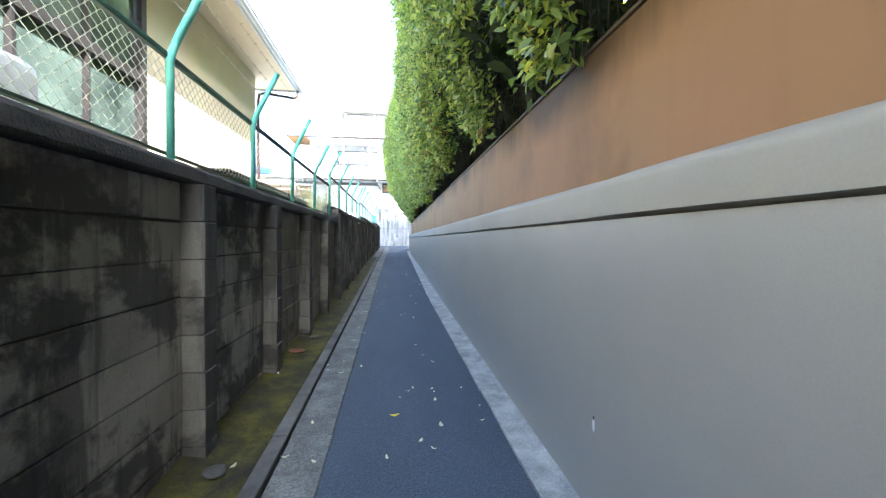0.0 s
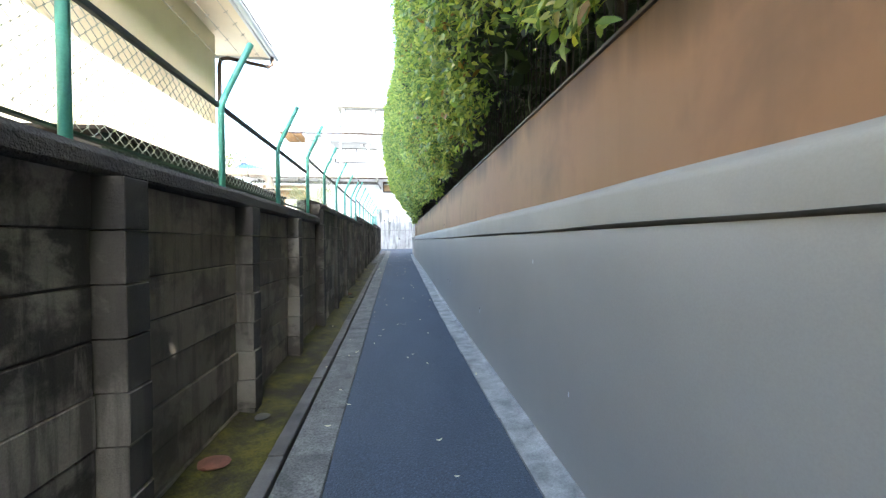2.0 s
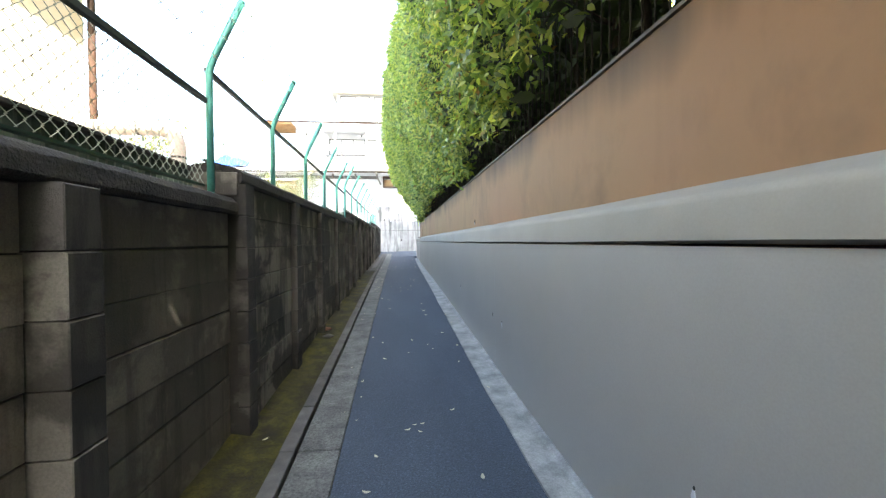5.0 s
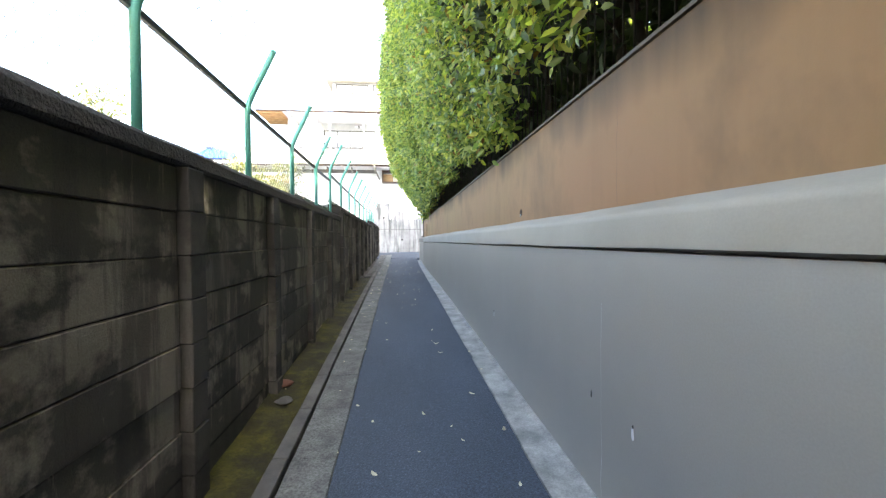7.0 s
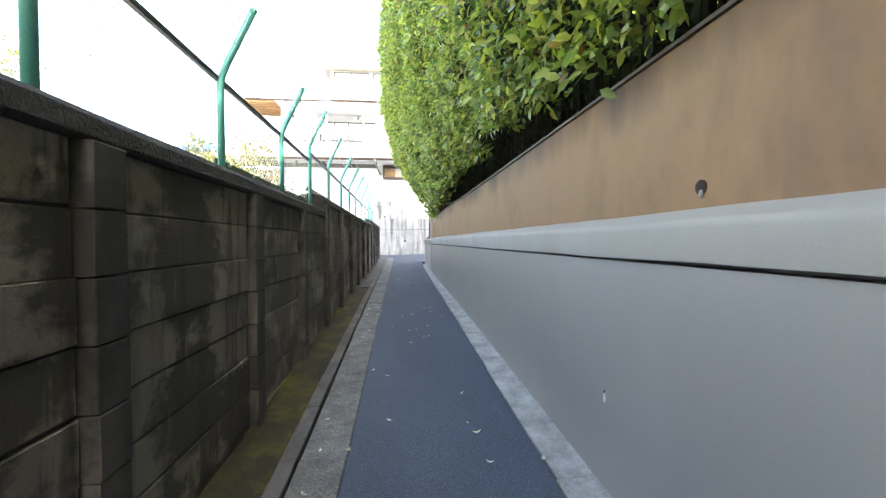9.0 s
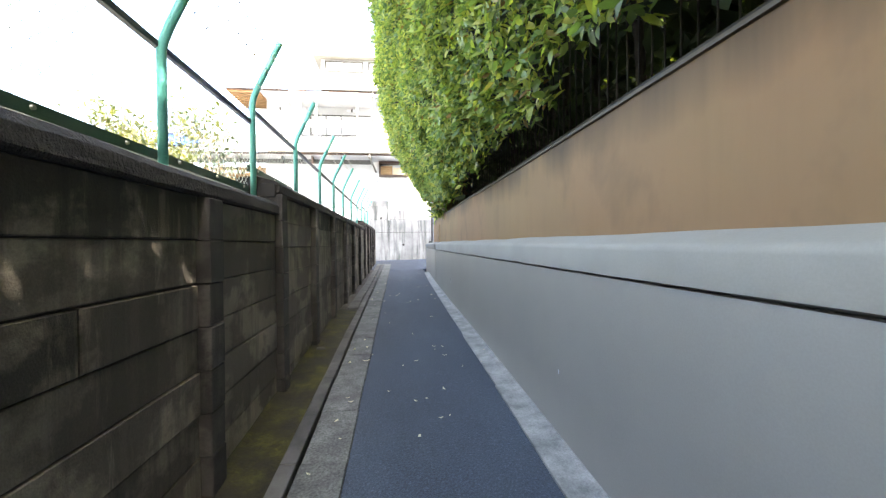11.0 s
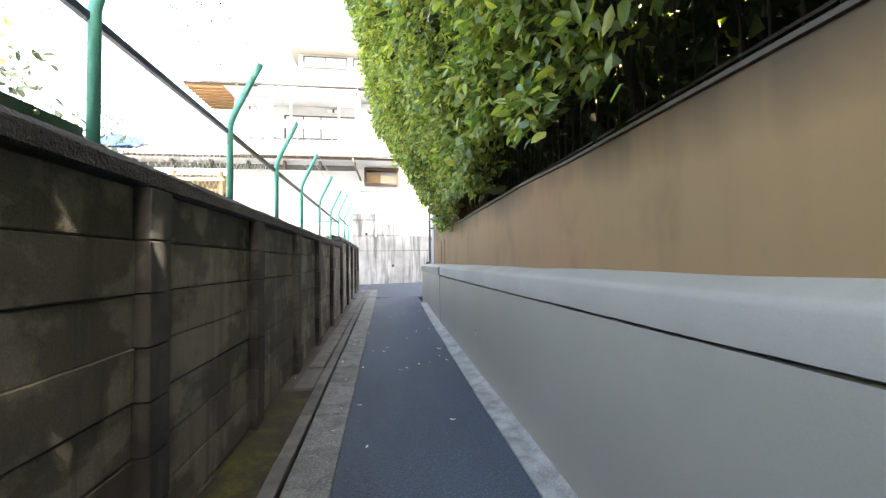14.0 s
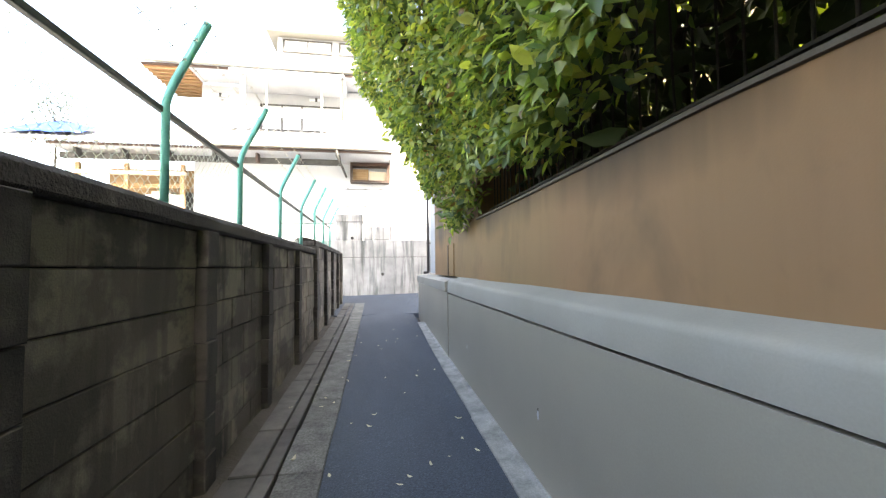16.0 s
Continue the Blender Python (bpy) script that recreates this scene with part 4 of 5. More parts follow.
# solid dark discs, coloured as the shade inside drain holes
for x, z in ((-0.86, 2.585), (0.10, 1.42)):
    bm = bmesh.new()
    bmesh.ops.create_cone(bm, cap_ends=True, segments=12, radius1=0.05, radius2=0.05, depth=0.05, matrix=pose(x, RY - 0.012, z, 90, 0, 0))
    part("drain", bm, M_DARK, retain, "dark disc painted as a drain hole's shade")
wires = tagged(empty("wire_fence"), "thin wire strands on a slim post above the retaining wall", "fence")
bm = bmesh.new()
tube(bm, [(0.36, RY + 0.2, 2.4), (0.36, RY + 0.2, 5.2)], 0.012, 6)
part("post", bm, M_KERB, wires)
for z, x1 in ((3.06, 0.36), (3.63, 0.36), (4.20, 0.36)):
    bm = bmesh.new()
    tube(bm, [(-1.3, RY + 0.2, z), (-0.4, RY + 0.2, z - 0.015), (x1, RY + 0.2, z)], 0.010, 5)
    for x in (-1.0, -0.45, 0.05, 0.28):
        tube(bm, [(x - 0.03, RY + 0.19, z), (x + 0.03, RY + 0.19, z)], 0.022, 5)
    part("strand", bm, M_KERB, wires)
part("rail", boxes(((-6.0, RY + 0.19, 3.05), (-1.4, RY + 0.215, 3.08)), ((0.36, RY + 0.19, 3.04), (2.4, RY + 0.215, 3.08))), M_KERB, wires, "grey rail")
part("panel", boxes(((0.38, RY + 0.22, 2.52), (2.4, RY + 0.24, 3.02))), M_PALE, wires, "pale blue-grey panel")

# ---- two-storey house above the retaining wall ----
house = tagged(empty("house", (0, 29, 2.5)), "white two-storey house with grey tiled roofs above the retaining wall", "house")
house.location = (0, 0, 0)
part("plot", boxes(((-10.5, RY + 0.51, 0.5), (7, 44, 2.45))), M_SOIL, house)
part("wall", boxes(((-5.9, 28.9, 2.454), (6.0, 36, 5.6))), M_WHITE, house, "sunlit white plaster")
part("wall", boxes(((-6.3, 30.4, 5.604), (5.5, 37, 8.36))), M_PALE, house, "white upper storey")


def tiled(x0, x1, y0, z0, y1, z1, rows_n, name, parent):
    """A sloping roof of overlapping tile courses, each a slab with its own step."""
    bm = bmesh.new()
    for i in range(rows_n):
        a, b = i / rows_n, (i + 1) / rows_n
        ya, yb_ = y0 + (y1 - y0) * a, y0 + (y1 - y0) * b
        za, zb = z0 + (z1 - z0) * a, z0 + (z1 - z0) * b
        vs = [bm.verts.new(p) for p in ((x0, ya, za + 0.05), (x1, ya, za + 0.05), (x1, yb_, zb + 0.02), (x0, yb_, zb + 0.02), (x0, ya, za), (x1, ya, za))]
        bm.faces.new(vs[:4])
        bm.faces.new((vs[4], vs[5], vs[1], vs[0]))
    nrib = int((x1 - x0) / 0.45)
    for k in range(nrib + 1):
        x = x0 + (x1 - x0) * k / nrib
        tube(bm, [(x, y0, z0 + 0.055), (x, y1, z1 + 0.055)], 0.03, 5)
    under = [bm.verts.new(p) for p in ((x0, y0, z0 - 0.02), (x1, y0, z0 - 0.02), (x1, y1, z1 - 0.02), (x0, y1, z1 - 0.02))]
    bm.faces.new(under)
    return part(name, bm, M_TILE, parent, "pale grey roof tiles")


low = tiled(-10.2, 0.42, 27.45, 5.36, 30.4, 6.75, 10, "roof", house)
part("gutter", boxes(((-10.25, 27.36, 5.27), (0.45, 27.46, 5.36)), ch=0.02), M_LEDGE, house, "pale eaves gutter")
part("fascia", boxes(((-9.1, 27.50, 5.20), (0.40, 27.56, 5.265))), M_BROWN, house, "brown fascia board")
part("soffit", boxes(((-9.1, 27.56, 5.19), (0.40, 28.9, 5.22))), M_PALE, house)
part("beam", boxes(((-9.1, 28.0, 4.93), (-1.3, 28.12, 5.10)), ch=0.01), M_KERB, house, "grey eaves beam")
for x in np.arange(-8.6, -1.2, 1.22):
    part("bracket", boxes(((x, 27.75, 4.90), (x + 0.07, 28.02, 5.18)), ch=0.008), M_BROWN if abs(x + 3.7) < 0.4 else M_KERB, house)
bm = bmesh.new()
tube(bm, [(-1.28, 27.42, 5.28), (-1.28, 27.45, 5.08), (-1.16, 27.9, 4.85), (-1.10, 28.85, 4.75)], 0.04, 8)
part("downpipe", bm, M_KERB, house, smooth=True)
# timber bay under the eaves
bay = part("window", boxes(((-0.95, 28.55, 4.52), (-0.88, 28.90, 5.18)), ((0.26, 28.55, 4.52), (0.36, 28.90, 5.18)), ((-0.88, 28.55, 5.08), (0.26, 28.90, 5.18)), ((-0.88, 28.55, 4.52), (0.26, 28.90, 4.58))), M_BROWN, house, "brown timber window under the eaves")
part("pane", boxes(((-0.88, 28.75, 4.58), (-0.35, 28.80, 5.0))), M_WOOD, bay)
part("pane", boxes(((-0.32, 28.72, 4.58), (0.26, 28.77, 4.92))), M_CREAM, bay)
# upper storey
up = tiled(-7.75, 5.9, 29.2, 8.62, 33.2, 10.1, 12, "roof", house)
part("gutter", boxes(((-7.8, 29.1, 8.52), (-0.9, 29.2, 8.62)), ch=0.02), M_LEDGE, house)
part("fascia", boxes(((-7.7, 29.24, 8.44), (-0.9, 29.3, 8.51))), M_BROWN, house)
part("soffit", boxes(((-6.3, 29.3, 8.44), (5.5, 30.4, 8.47))), M_PALE, house)
sof = part("soffit", boxes(((-7.7, 29.3, 8.44), (-6.31, 31.7, 8.47))), M_ORANGE, house, "orange cedar soffit at the gable end")
for y in np.arange(29.35, 31.6, 0.28):
    part("rafter", boxes(((-7.68, y, 8.37), (-6.32, y + 0.07, 8.438))), M_WOOD, sof)
awn = part("balcony_roof", boxes(((-4.85, 28.7, 8.14), (-1.15, 30.39, 8.24)), ch=0.02), M_PALE, house, "pale balcony roof")
for x in (-4.55, -4.45, -3.75, -1.95, -1.3):
    part("balcony_post", boxes(((x, 28.95, 6.0), (x + 0.05, 29.0, 8.135))), M_WHITE, house)
part("balcony_rail", boxes(((-4.8, 28.93, 7.02), (-0.4, 28.96, 7.05)), ((-4.8, 28.93, 6.75), (-1.1, 28.95, 7.0))), M_WHITE, house)
bm = bmesh.new()
tube(bm, [(-1.22, 28.75, 8.45), (-1.22, 28.80, 8.1), (-1.22, 28.85, 6.7)], 0.035, 6)
part("downpipe", bm, M_KERB, house)


def lit_window(x0, x1, z0, z1, y, n, parent, frame_mat=M_PALE):
    w = part("window", boxes(((x0, y - 0.05, z0), (x1, y, z0 + 0.05)), ((x0, y - 0.05, z1 - 0.05), (x1, y, z1)), ((x0, y - 0.05, z0 + 0.05), (x0 + 0.05, y, z1 - 0.05)), ((x1 - 0.05, y - 0.05, z0 + 0.05), (x1, y, z1 - 0.05))), frame_mat, parent)
    for k in range(n):
        a, b = x0 + 0.05 + (x1 - x0 - 0.1) * k / n, x0 + 0.05 + (x1 - x0 - 0.1) * (k + 1) / n
        part("pane", boxes(((a + 0.03, y - 0.02, z0 + 0.05), (b - 0.03, y - 0.012, z1 - 0.05))), M_PANE, w)
        part("stile", boxes(((a - 0.02, y - 0.045, z0 + 0.05), (a + 0.02, y - 0.004, z1 - 0.05))), frame_mat, w)
    return w


M_PANE = surface("pale_pane", (0.42, 0.45, 0.46), (0.62, 0.64, 0.64), 1.5, 60, 0.15, 0.05, 0.001, fleck=0.05)
lit_window(-4.3, -1.35, 6.75, 7.75, 30.39, 4, house, M_KERB)
for x in (-5.9, -2.55):
    lamp = part("wall_lamp", boxes(((x, 30.30, 7.92), (x + 0.5, 30.39, 8.02)), ch=0.01), M_WHITE, house, "white strip lamp")
    part("bracket", boxes(((x + 0.21, 30.28, 7.90), (x + 0.29, 30.31, 8.04))), M_KERB, lamp)
# dormer
part("dormer_wall", boxes(((-3.9, 31.2, 9.2), (2.0, 34, 10.82))), M_PALE, house)
part("dormer_roof", boxes(((-4.25, 30.8, 10.825), (2.3, 34.3, 10.96)), ch=0.02), M_LEDGE, house)
for x in (-3.7, -1.55):
    lit_window(x, x + 1.9, 10.2, 10.72, 31.19, 2, house, M_KERB)
# open porch on the far side of the yard
porch = tagged(empty("porch"), "open timber porch with a white lattice beside the white house", "porch")
part("back_wall", boxes(((-9.1, 30.2, 2.454), (-5.92, 30.35, 5.15))), M_WOOD, porch)
for x in (-8.9, -7.6, -6.05):
    part("post", boxes(((x, 28.3, 2.454), (x + 0.12, 28.42, 4.89)), ch=0.01), M_WOOD, porch)
part("lintel", boxes(((-9.0, 28.28, 4.55), (-5.9, 28.44, 4.66)), ch=0.01), M_CREAM, porch, "pale lintel")
part("lintel", boxes(((-9.0, 28.6, 4.2), (-5.92, 28.7, 4.32)), ch=0.01), M_WOOD, porch)
part("cabinet", boxes(((-7.4, 29.4, 2.454), (-6.8, 30.1, 4.25)), ch=0.02), M_CREAM, porch)
part("screen", boxes(((-6.7, 29.9, 3.4), (-6.0, 29.95, 4.3)), ch=0.01), M_DARK, porch)
lattice = part("lattice", boxes(((-7.0, 28.32, 3.90), (-6.06, 28.36, 3.94)), ((-7.0, 28.32, 2.9), (-6.06, 28.36, 2.94))), M_WHITE, porch, "white diamond lattice")
for k in range(16):
    x = -7.0 + k * 0.11 - 0.8
    for sgn in (1, -1):
        bm = bmesh.new()
        a, b = max(-7.0, x), min(-6.06, x + 0.96)
        if b - a < 0.1:
            continue
        za, zb = 2.92 + (a - x), 2.92 + (b - x)
        if sgn < 0:
            za, zb = 6.84 - za, 6.84 - zb
        tube(bm, [(a, 28.34 + 0.01 * sgn, za), (b, 28.34 + 0.01 * sgn, zb)], 0.010, 4)
        part("slat", bm, M_WHITE, lattice)
tarp = bmesh.new()
rows_t = []
for i in range(9):
    rows_t.append([tarp.verts.new((-10.1 + 1.9 * i / 8, 27.36 + (2.0 - 1.2 * i / 8) * j / 5, 5.36 + 0.50 * (2.0 - 1.2 * i / 8) * j / 5 + 0.11 + 0.02 * math.sin(i * 2.1 + j))) for j in range(6)])
for a, b in zip(rows_t, rows_t[1:]):
    for j in range(5):
        tarp.faces.new((a[j], a[j + 1], b[j + 1], b[j]))
ob = obj("tarpaulin", tarp, M_BLUE, True)
sol = ob.modifiers.new("thickness", "SOLIDIFY")
sol.thickness = 0.01
tagged(ob, "creased blue tarpaulin laid over the roof's edge", "tarpaulin")

# ---- cream house beside the alley ----
cream = tagged(empty("house", (-3.5, 2, 0)), "cream house with deep eaves and a large window behind the fence", "house")
cream.location = (0, 0, 0)
HX = -3.0
WIN = (1.1, 5.2, 2.25, 4.12)
for lo, hi in (((HX - 0.2, -7, -0.2), (HX, WIN[0], 4.86)), ((HX - 0.2, WIN[1], -0.2), (HX, 9.0, 4.86)), ((HX - 0.2, WIN[0], -0.2), (HX, WIN[1], WIN[2])), ((HX - 0.2, WIN[0], WIN[3]), (HX, WIN[1], 4.86)), ((-8.0, 8.8, -0.2), (HX - 0.2, 9.0, 4.86))):
    part("wall", boxes((lo, hi)), M_CREAM, cream, "cream siding")
win = part("window", boxes(((HX - 0.10, WIN[0], WIN[2]), (HX + 0.03, WIN[1], WIN[2] + 0.07)), ((HX - 0.10, WIN[0], WIN[3] - 0.10), (HX + 0.03, WIN[1], WIN[3])), ((HX - 0.10, WIN[0], WIN[2] + 0.07), (HX + 0.03, WIN[0] + 0.08, WIN[3] - 0.10)), ((HX - 0.10, WIN[1] - 0.09, WIN[2] + 0.07), (HX + 0.03, WIN[1], WIN[3] - 0.10)), ((HX - 0.08, WIN[0] + 0.08, 3.02), (HX + 0.02, WIN[1] - 0.09, 3.13))), M_FRAME, cream, "dark brown window frame")
for k, y in enumerate(np.linspace(WIN[0] + 0.09, WIN[1] - 0.10, 6)[:-1]):
    w = (WIN[1] - WIN[0] - 0.19) / 5
    for a, b in ((WIN[2] + 0.07, 3.02), (3.13, WIN[3] - 0.10)):
        part("pane", boxes(((HX - 0.05, y + 0.02, a), (HX - 0.042, y + w - 0.02, b))), M_GLASS, win, "reflective greenish glass")
    if k:
        part("mullion", boxes(((HX - 0.06, y - 0.014, WIN[2] + 0.07), (HX + 0.012, y + 0.014, WIN[3] - 0.10))), M_FRAME, win)
# added backing panel behind the panes, the room's gloom put into its dark colour
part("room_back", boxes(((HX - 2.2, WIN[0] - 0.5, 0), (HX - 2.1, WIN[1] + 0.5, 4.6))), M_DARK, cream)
part("soffit", boxes(((HX + 0.004, -7, 4.66), (-2.34, 9.72, 4.70)), ((-8, 9.004, 4.66), (HX + 0.003, 9.72, 4.70))), M_CREAM, cream)
part("fascia", boxes(((-2.338, -7, 4.62), (-2.30, 9.76, 4.80)), ((-8, 9.72, 4.62), (-2.34, 9.76, 4.80))), M_WHITE, cream, "white fascia")
bm = bmesh.new()
for i in range(14):
    xa, xb = -2.26 - i * 0.4, -2.26 - (i + 1) * 0.4
    za, zb = 4.81 + i * 0.16, 4.81 + (i + 1) * 0.16
    vs = [bm.verts.new(p) for p in ((xa, -7, za + 0.04), (xa, 9.82, za + 0.04), (xb, 9.82, zb + 0.02), (xb, -7, zb + 0.02), (xa, -7, za), (xa, 9.82, za))]
    bm.faces.new(vs[:4])
    bm.faces.new((vs[4], vs[5], vs[1], vs[0]))
part("roof", bm, M_TILE, cream, "grey tiles")
bm = bmesh.new()
tube(bm, [(-2.25, -7, 4.70), (-2.25, 9.8, 4.66)], 0.045, 8)
part("gutter", bm, M_WHITE, cream, smooth=True)
bm = bmesh.new()
tube(bm, [(-2.27, 9.62, 4.66), (-2.28, 9.62, 4.50), (-2.34, 9.60, 4.44), (-2.85, 9.12, 4.36), (-2.93, 9.04, 4.30), (-2.95, 9.03, 4.18), (-2.95, 9.03, 0.1)], 0.033, 8)
part("downpipe", bm, M_BROWN, cream, "brown downpipe", smooth=True)
part("gable_wall", boxes(((-7.9, 8.82, 4.864), (HX - 0.22, 8.98, 6.0))), M_CREAM, cream)

# shed, pipe and tank behind the fence
M_SHED = surface("dull_green_cladding", (0.020, 0.036, 0.030), (0.035, 0.055, 0.047), 9, 140, 0.6, 0.2, 0.001)
shed = tagged(empty("shed"), "low dark green corrugated shed behind the fence", "shed")
bm = bmesh.new()
n = 110
ys = np.linspace(4.7, 8.70, n)
a = [bm.verts.new((-1.86 + (0.012 if i % 2 else 0), y, 0)) for i, y in enumerate(ys)]
b = [bm.verts.new((-1.86 + (0.012 if i % 2 else 0), y, 1.94)) for i, y in enumerate(ys)]
for i in range(n - 1):
    bm.faces.new((a[i], a[i + 1], b[i + 1], b[i]))
part("cladding", bm, M_SHED, shed)
part("body", boxes(((-2.7, 4.72, 0), (-1.875, 8.68, 1.92))), M_DARK, shed)
part("roof", boxes(((-2.75, 4.66, 1.945), (-1.82, 8.74, 1.975)), ch=0.006), M_IRON, shed)
pipe = tagged(empty("lagged_pipe"), "pale lagged pipe with an elbow beside the cream house", "pipe")
bm = bmesh.new()
tube(bm, [(-2.99, 8.86, 2.38), (-2.28, 8.86, 2.38), (-2.19, 8.86, 2.36), (-2.13, 8.86, 2.30), (-2.11, 8.86, 2.21), (-2.11, 8.86, 0.05)], 0.068, 12)
part("lagging", bm, M_LAG, pipe, smooth=True)
for z in (1.35, 1.75, 2.10):
    bm = bmesh.new()
    tube(bm, [(-2.11, 8.86, z), (-2.11, 8.86, z + 0.02)], 0.072, 12)
    part("band", bm, M_KERB, pipe)
for x in (-2.8, -2.45):
    bm = bmesh.new()
    tube(bm, [(x, 8.86, 2.38), (x + 0.02, 8.86, 2.38)], 0.072, 12)
    part("band", bm, M_KERB, pipe)
bm = bmesh.new()
tube(bm, [(-2.5, 8.95, 1.98), (-2.15, 8.90, 1.98)], 0.03, 8)
part("branch", bm, M_LAG, pipe, smooth=True)
bin_ob = obj("storage_bin", boxes(((-2.05, 1.72, 0.0), (-1.68, 2.16, 2.03)), ch=0.0), M_WHITE)
bv = bin_ob.modifiers.new("round", "BEVEL")
bv.width, bv.segments = 0.08, 4
tagged(bin_ob, "white rounded tank standing beside the shed", "tank")

# close the street and the far side
structure(obj("wall_street", boxes(((-14, 24, -0.3), (-13.7, 30, 4.5))), M_PALE), "pale wall closing the side street", "wall")
structure(obj("wall_street", boxes(((13.7, 20, -0.3), (14, 30, 4.5))), M_PALE), "pale wall closing the side street", "wall")


# ---- trees in the yards ----
def tree(at, height, spread, count, seed, label, leaf=(0.05, 0.09), mat=M_TREE):
    r = random.Random(seed)
    q = np.random.default_rng(seed)
    t = tagged(empty("tree", at), label, "tree")
    bm = bmesh.new()
    tips = []
    top = Vector((r.uniform(-0.2, 0.2), r.uniform(-0.2, 0.2), height * 0.72))
    tube(bm, [(0, 0, -0.1), tuple(top * 0.4 + Vector((0.06, 0, 0))), tuple(top)], 0.07, 7, r_end=0.02)
    for k in range(11):
        f = r.uniform(0.4, 1.0)
        p = top * f
        a = k * 2.4 + r.uniform(-0.4, 0.4)
        tip = p + Vector((math.cos(a) * spread * r.uniform(0.5, 1), math.sin(a) * spread * r.uniform(0.5, 1), height * r.uniform(0.05, 0.32)))
        mid = (p + tip) / 2 + Vector((0, 0, 0.12))
        tube(bm, [p, mid, tip], 0.014, 5, r_end=0.003)
        tips += [mid, tip, tip]
        for m in range(3):
            e2 = mid + Vector((r.uniform(-1, 1), r.uniform(-1, 1), r.uniform(-0.2, 0.8))) * spread * 0.45
            tube(bm, [mid, e2], 0.006, 4, r_end=0.002)
            tips.append(e2)
    part("trunk", bm, M_TWIG, t, smooth=True)
    idx = q.integers(0, len(tips), count)
    P = np.array([tuple(tips[i]) for i in idx]) + q.normal(size=(count, 3)) * spread * 0.17
    N = q.normal(size=(count, 3)) + np.array([0, 0, 0.5])
    N /= np.linalg.norm(N, axis=1, keepdims=True)
    crown = leaf_cloud("crown", P, N, q.uniform(*leaf, count), mat, q)
    crown.parent = t
    return t


tree((-5.2, 13.4, 0.2), 3.9, 1.0, 5200, 1, "small sunlit tree with thin pale foliage in the yard")
tree((-2.9, 14.9, 0.35), 2.9, 0.62, 3600, 2, "small sunlit tree with yellowish leaves behind the wall")
tree((-2.45, 16.2, 0.35), 3.0, 0.5, 420, 3, "sparse young tree with dark leaves in the yard", mat=M_PINE)
tree((-10.0, 29.0, 2.4), 5.3, 1.0, 2600, 5, "slim evergreen with bluish leaves beside the porch", mat=M_PINE)

# ---- litter ----
LEAVES = [(0.14, 3.06), (0.29, 2.83), (-0.04, 2.11), (0.15, 2.27), (-0.30, 3.61), (0.35, 3.68), (0.29, 2.45), (-0.58, 2.17), (0.56, 2.49), (-0.81, 2.10), (0.22, 4.26), (0.08, 5.88), (0.26, 5.67), (-0.20, 7.09), (-0.23, 6.78), (0.30, 7.62), (-0.67, 5.66), (0.65, 5.30), (0.35, 6.83), (-0.21, 8.81), (0.56, 9.16), (0.46, 9.71), (0.08, 9.42), (-0.42, 10.86), (-0.21, 11.17), (0.19, 13.46), (0.61, 10.67), (0.31, 10.96)]
LEAVES += [(0.29, 14.26), (0.01, 14.13), (-0.59, 14.14), (-0.43, 14.19), (-0.59, 14.54), (0.31, 15.96), (-0.35, 16.33), (-0.17, 17.95), (0.50, 17.47), (0.48, 17.97), (0.29, 19.12), (-0.47, 18.49), (-0.61, 17.56), (-0.56, 18.42), (0.19, 17.35), (0.19, 21.04)]
r = random.Random(11)
while len(LEAVES) < 170:
    LEAVES.append((r.choice([r.uniform(-1.0, 0.72), r.uniform(-0.62, -0.35), r.gauss(0.25, 0.25)]), r.uniform(0.5, 22.5)))


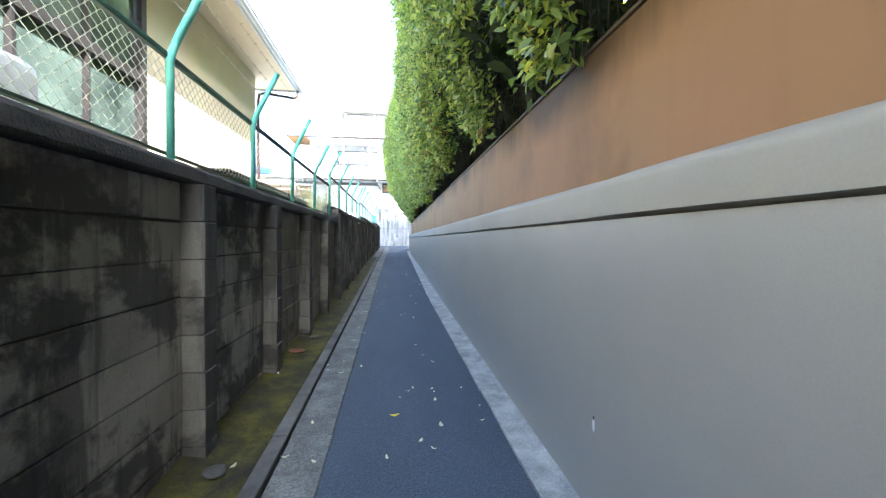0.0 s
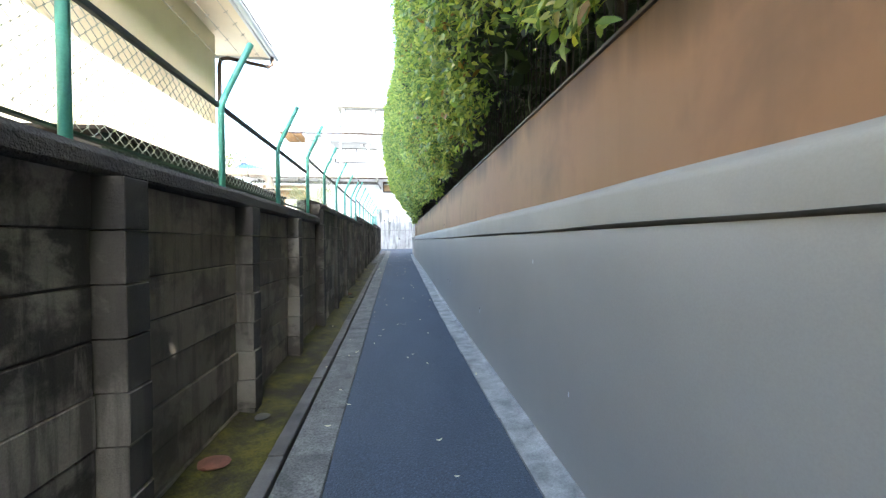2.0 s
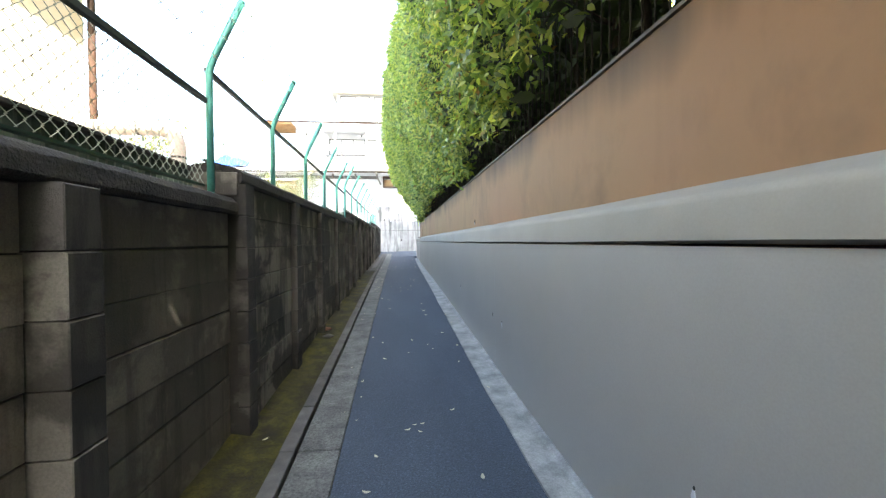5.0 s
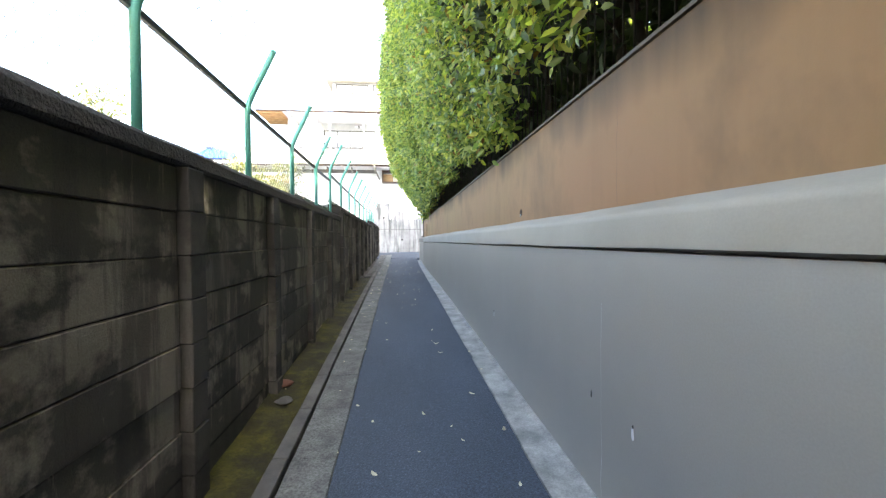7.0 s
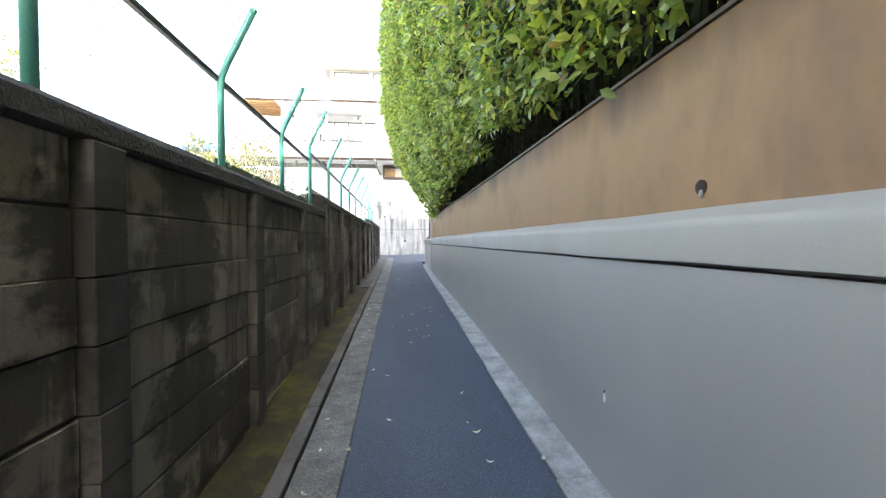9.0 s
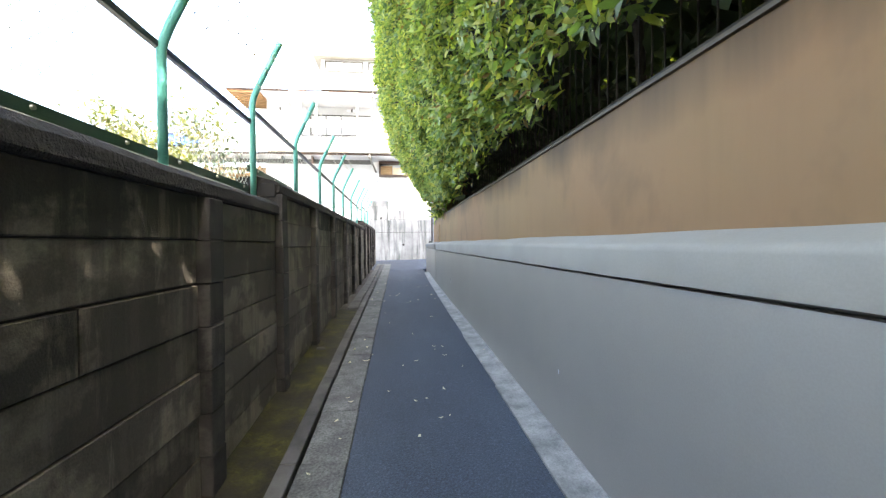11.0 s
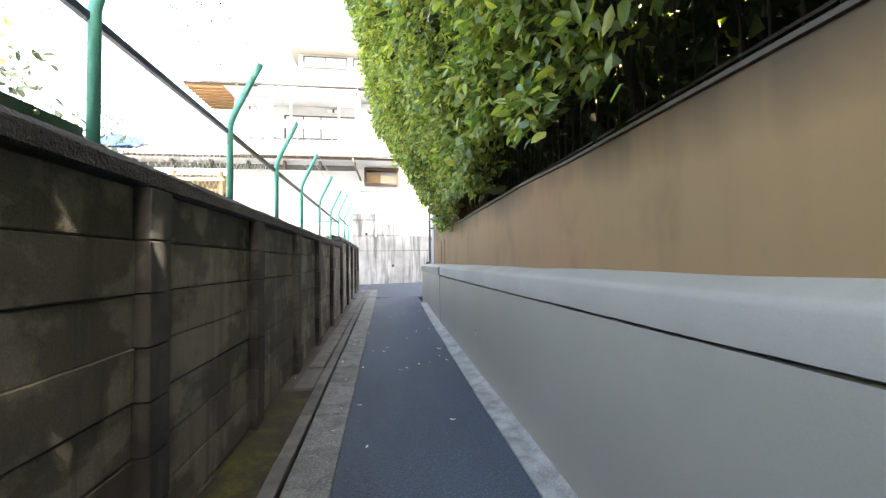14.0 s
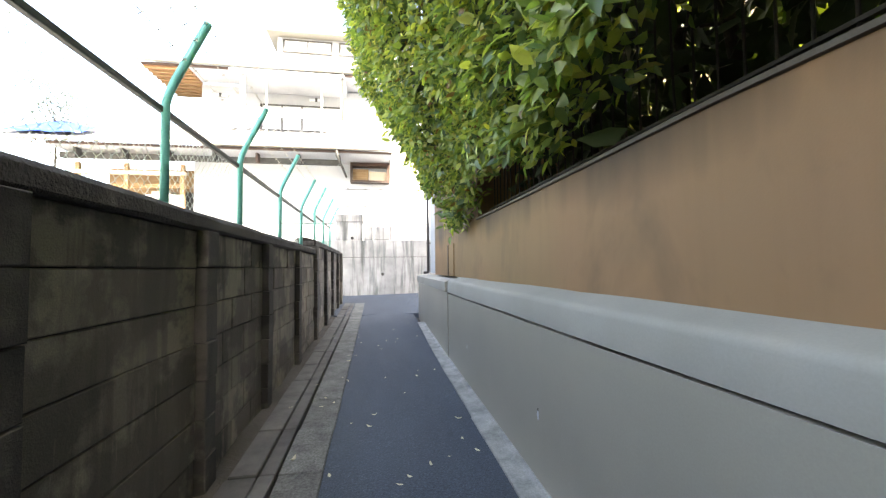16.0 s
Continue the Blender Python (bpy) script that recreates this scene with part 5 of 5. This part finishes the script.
def dry_leaf(mat, seed):
    """A small curled leaf lying on the ground."""
    q = random.Random(seed)
    bm = bmesh.new()
    curl = q.uniform(0.15, 0.5)
    grid = []
    for i in range(6):
        u = i / 5
        wdt = 0.012 * math.sin(math.pi * (0.08 + 0.9 * u)) ** 0.8
        grid.append([bm.verts.new((0.055 * (u - 0.5), v * wdt, 0.004 + curl * (0.028 * (u - 0.5) ** 2 * 4 + 0.010 * abs(v)))) for v in (-1, 0, 1)])
    for a, b in zip(grid, grid[1:]):
        for k in range(2):
            bm.faces.new((a[k], b[k], b[k + 1], a[k + 1]))
    me = bpy.data.meshes.new("fallen_leaf")
    bm.to_mesh(me)
    bm.free()
    me.materials.append(mat)
    return me


kinds = [dry_leaf(M_DRYLEAF, k) for k in range(5)]
for i, (x, y) in enumerate(LEAVES):
    if x > wall_x(y) - 0.06 or x < -1.0:
        continue
    ob = new("fallen_leaf", kinds[i % 5])
    s = r.uniform(0.6, 1.05) if i < 44 else r.uniform(0.35, 0.8)
    lift = 0.012 if x < -0.62 or x > 0.62 else 0.003
    ob.matrix_world = pose(x, y, g(y) + lift, r.uniform(-6, 6), r.uniform(-6, 6), r.uniform(0, 360)) @ Matrix.Scale(s, 4)
    tagged(ob, "small dry curled leaf lying on the paving", "leaf", "fallen leaves")
ob = new("fallen_leaf", dry_leaf(M_YELLOW, 9))
ob.matrix_world = pose(0.0, 2.60, g(2.6) + 0.004, 3, 2, 20) @ Matrix.Scale(1.2, 4)
tagged(ob, "bright yellow fallen leaf on the asphalt", "leaf", "fallen leaves")
for x, y, s in ((-1.0, 4.19, 1.0), (-1.03, 10.09, 1.2)):
    bm = bmesh.new()
    bmesh.ops.create_icosphere(bm, subdivisions=2, radius=0.08 * s)
    for v in bm.verts:
        v.co = Vector((v.co.x * 1.1, v.co.y * 0.9, max(-0.02, v.co.z * 0.22)))
        v.co *= 1 + 0.18 * noise.noise(v.co * 16 + Vector((x, y, 0)))
    ob = obj("terracotta_shard", bm, M_TERRA)
    ob.location = (x, y, g(y) + 0.0)
    tagged(ob, "broken flat piece of terracotta lying in the moss", "shard")
for i, (x, y, rad) in enumerate(((-0.90, 2.10, 0.055), (-0.93, 4.74, 0.05), (-0.92, 9.78, 0.06), (-0.94, 14.68, 0.045))):
    bm = bmesh.new()
    bmesh.ops.create_icosphere(bm, subdivisions=3, radius=rad)
    for v in bm.verts:
        v.co *= 1 + 0.35 * noise.noise(v.co * 20 + Vector((i, 0, 0)))
        v.co.z *= 0.28
    ob = obj("mortar_lump", bm, M_KERB, True)
    ob.location = (x, y, g(y) - 0.006)
    tagged(ob, "flat pale lump of broken mortar sunk in the moss", "stone", "mortar lumps")
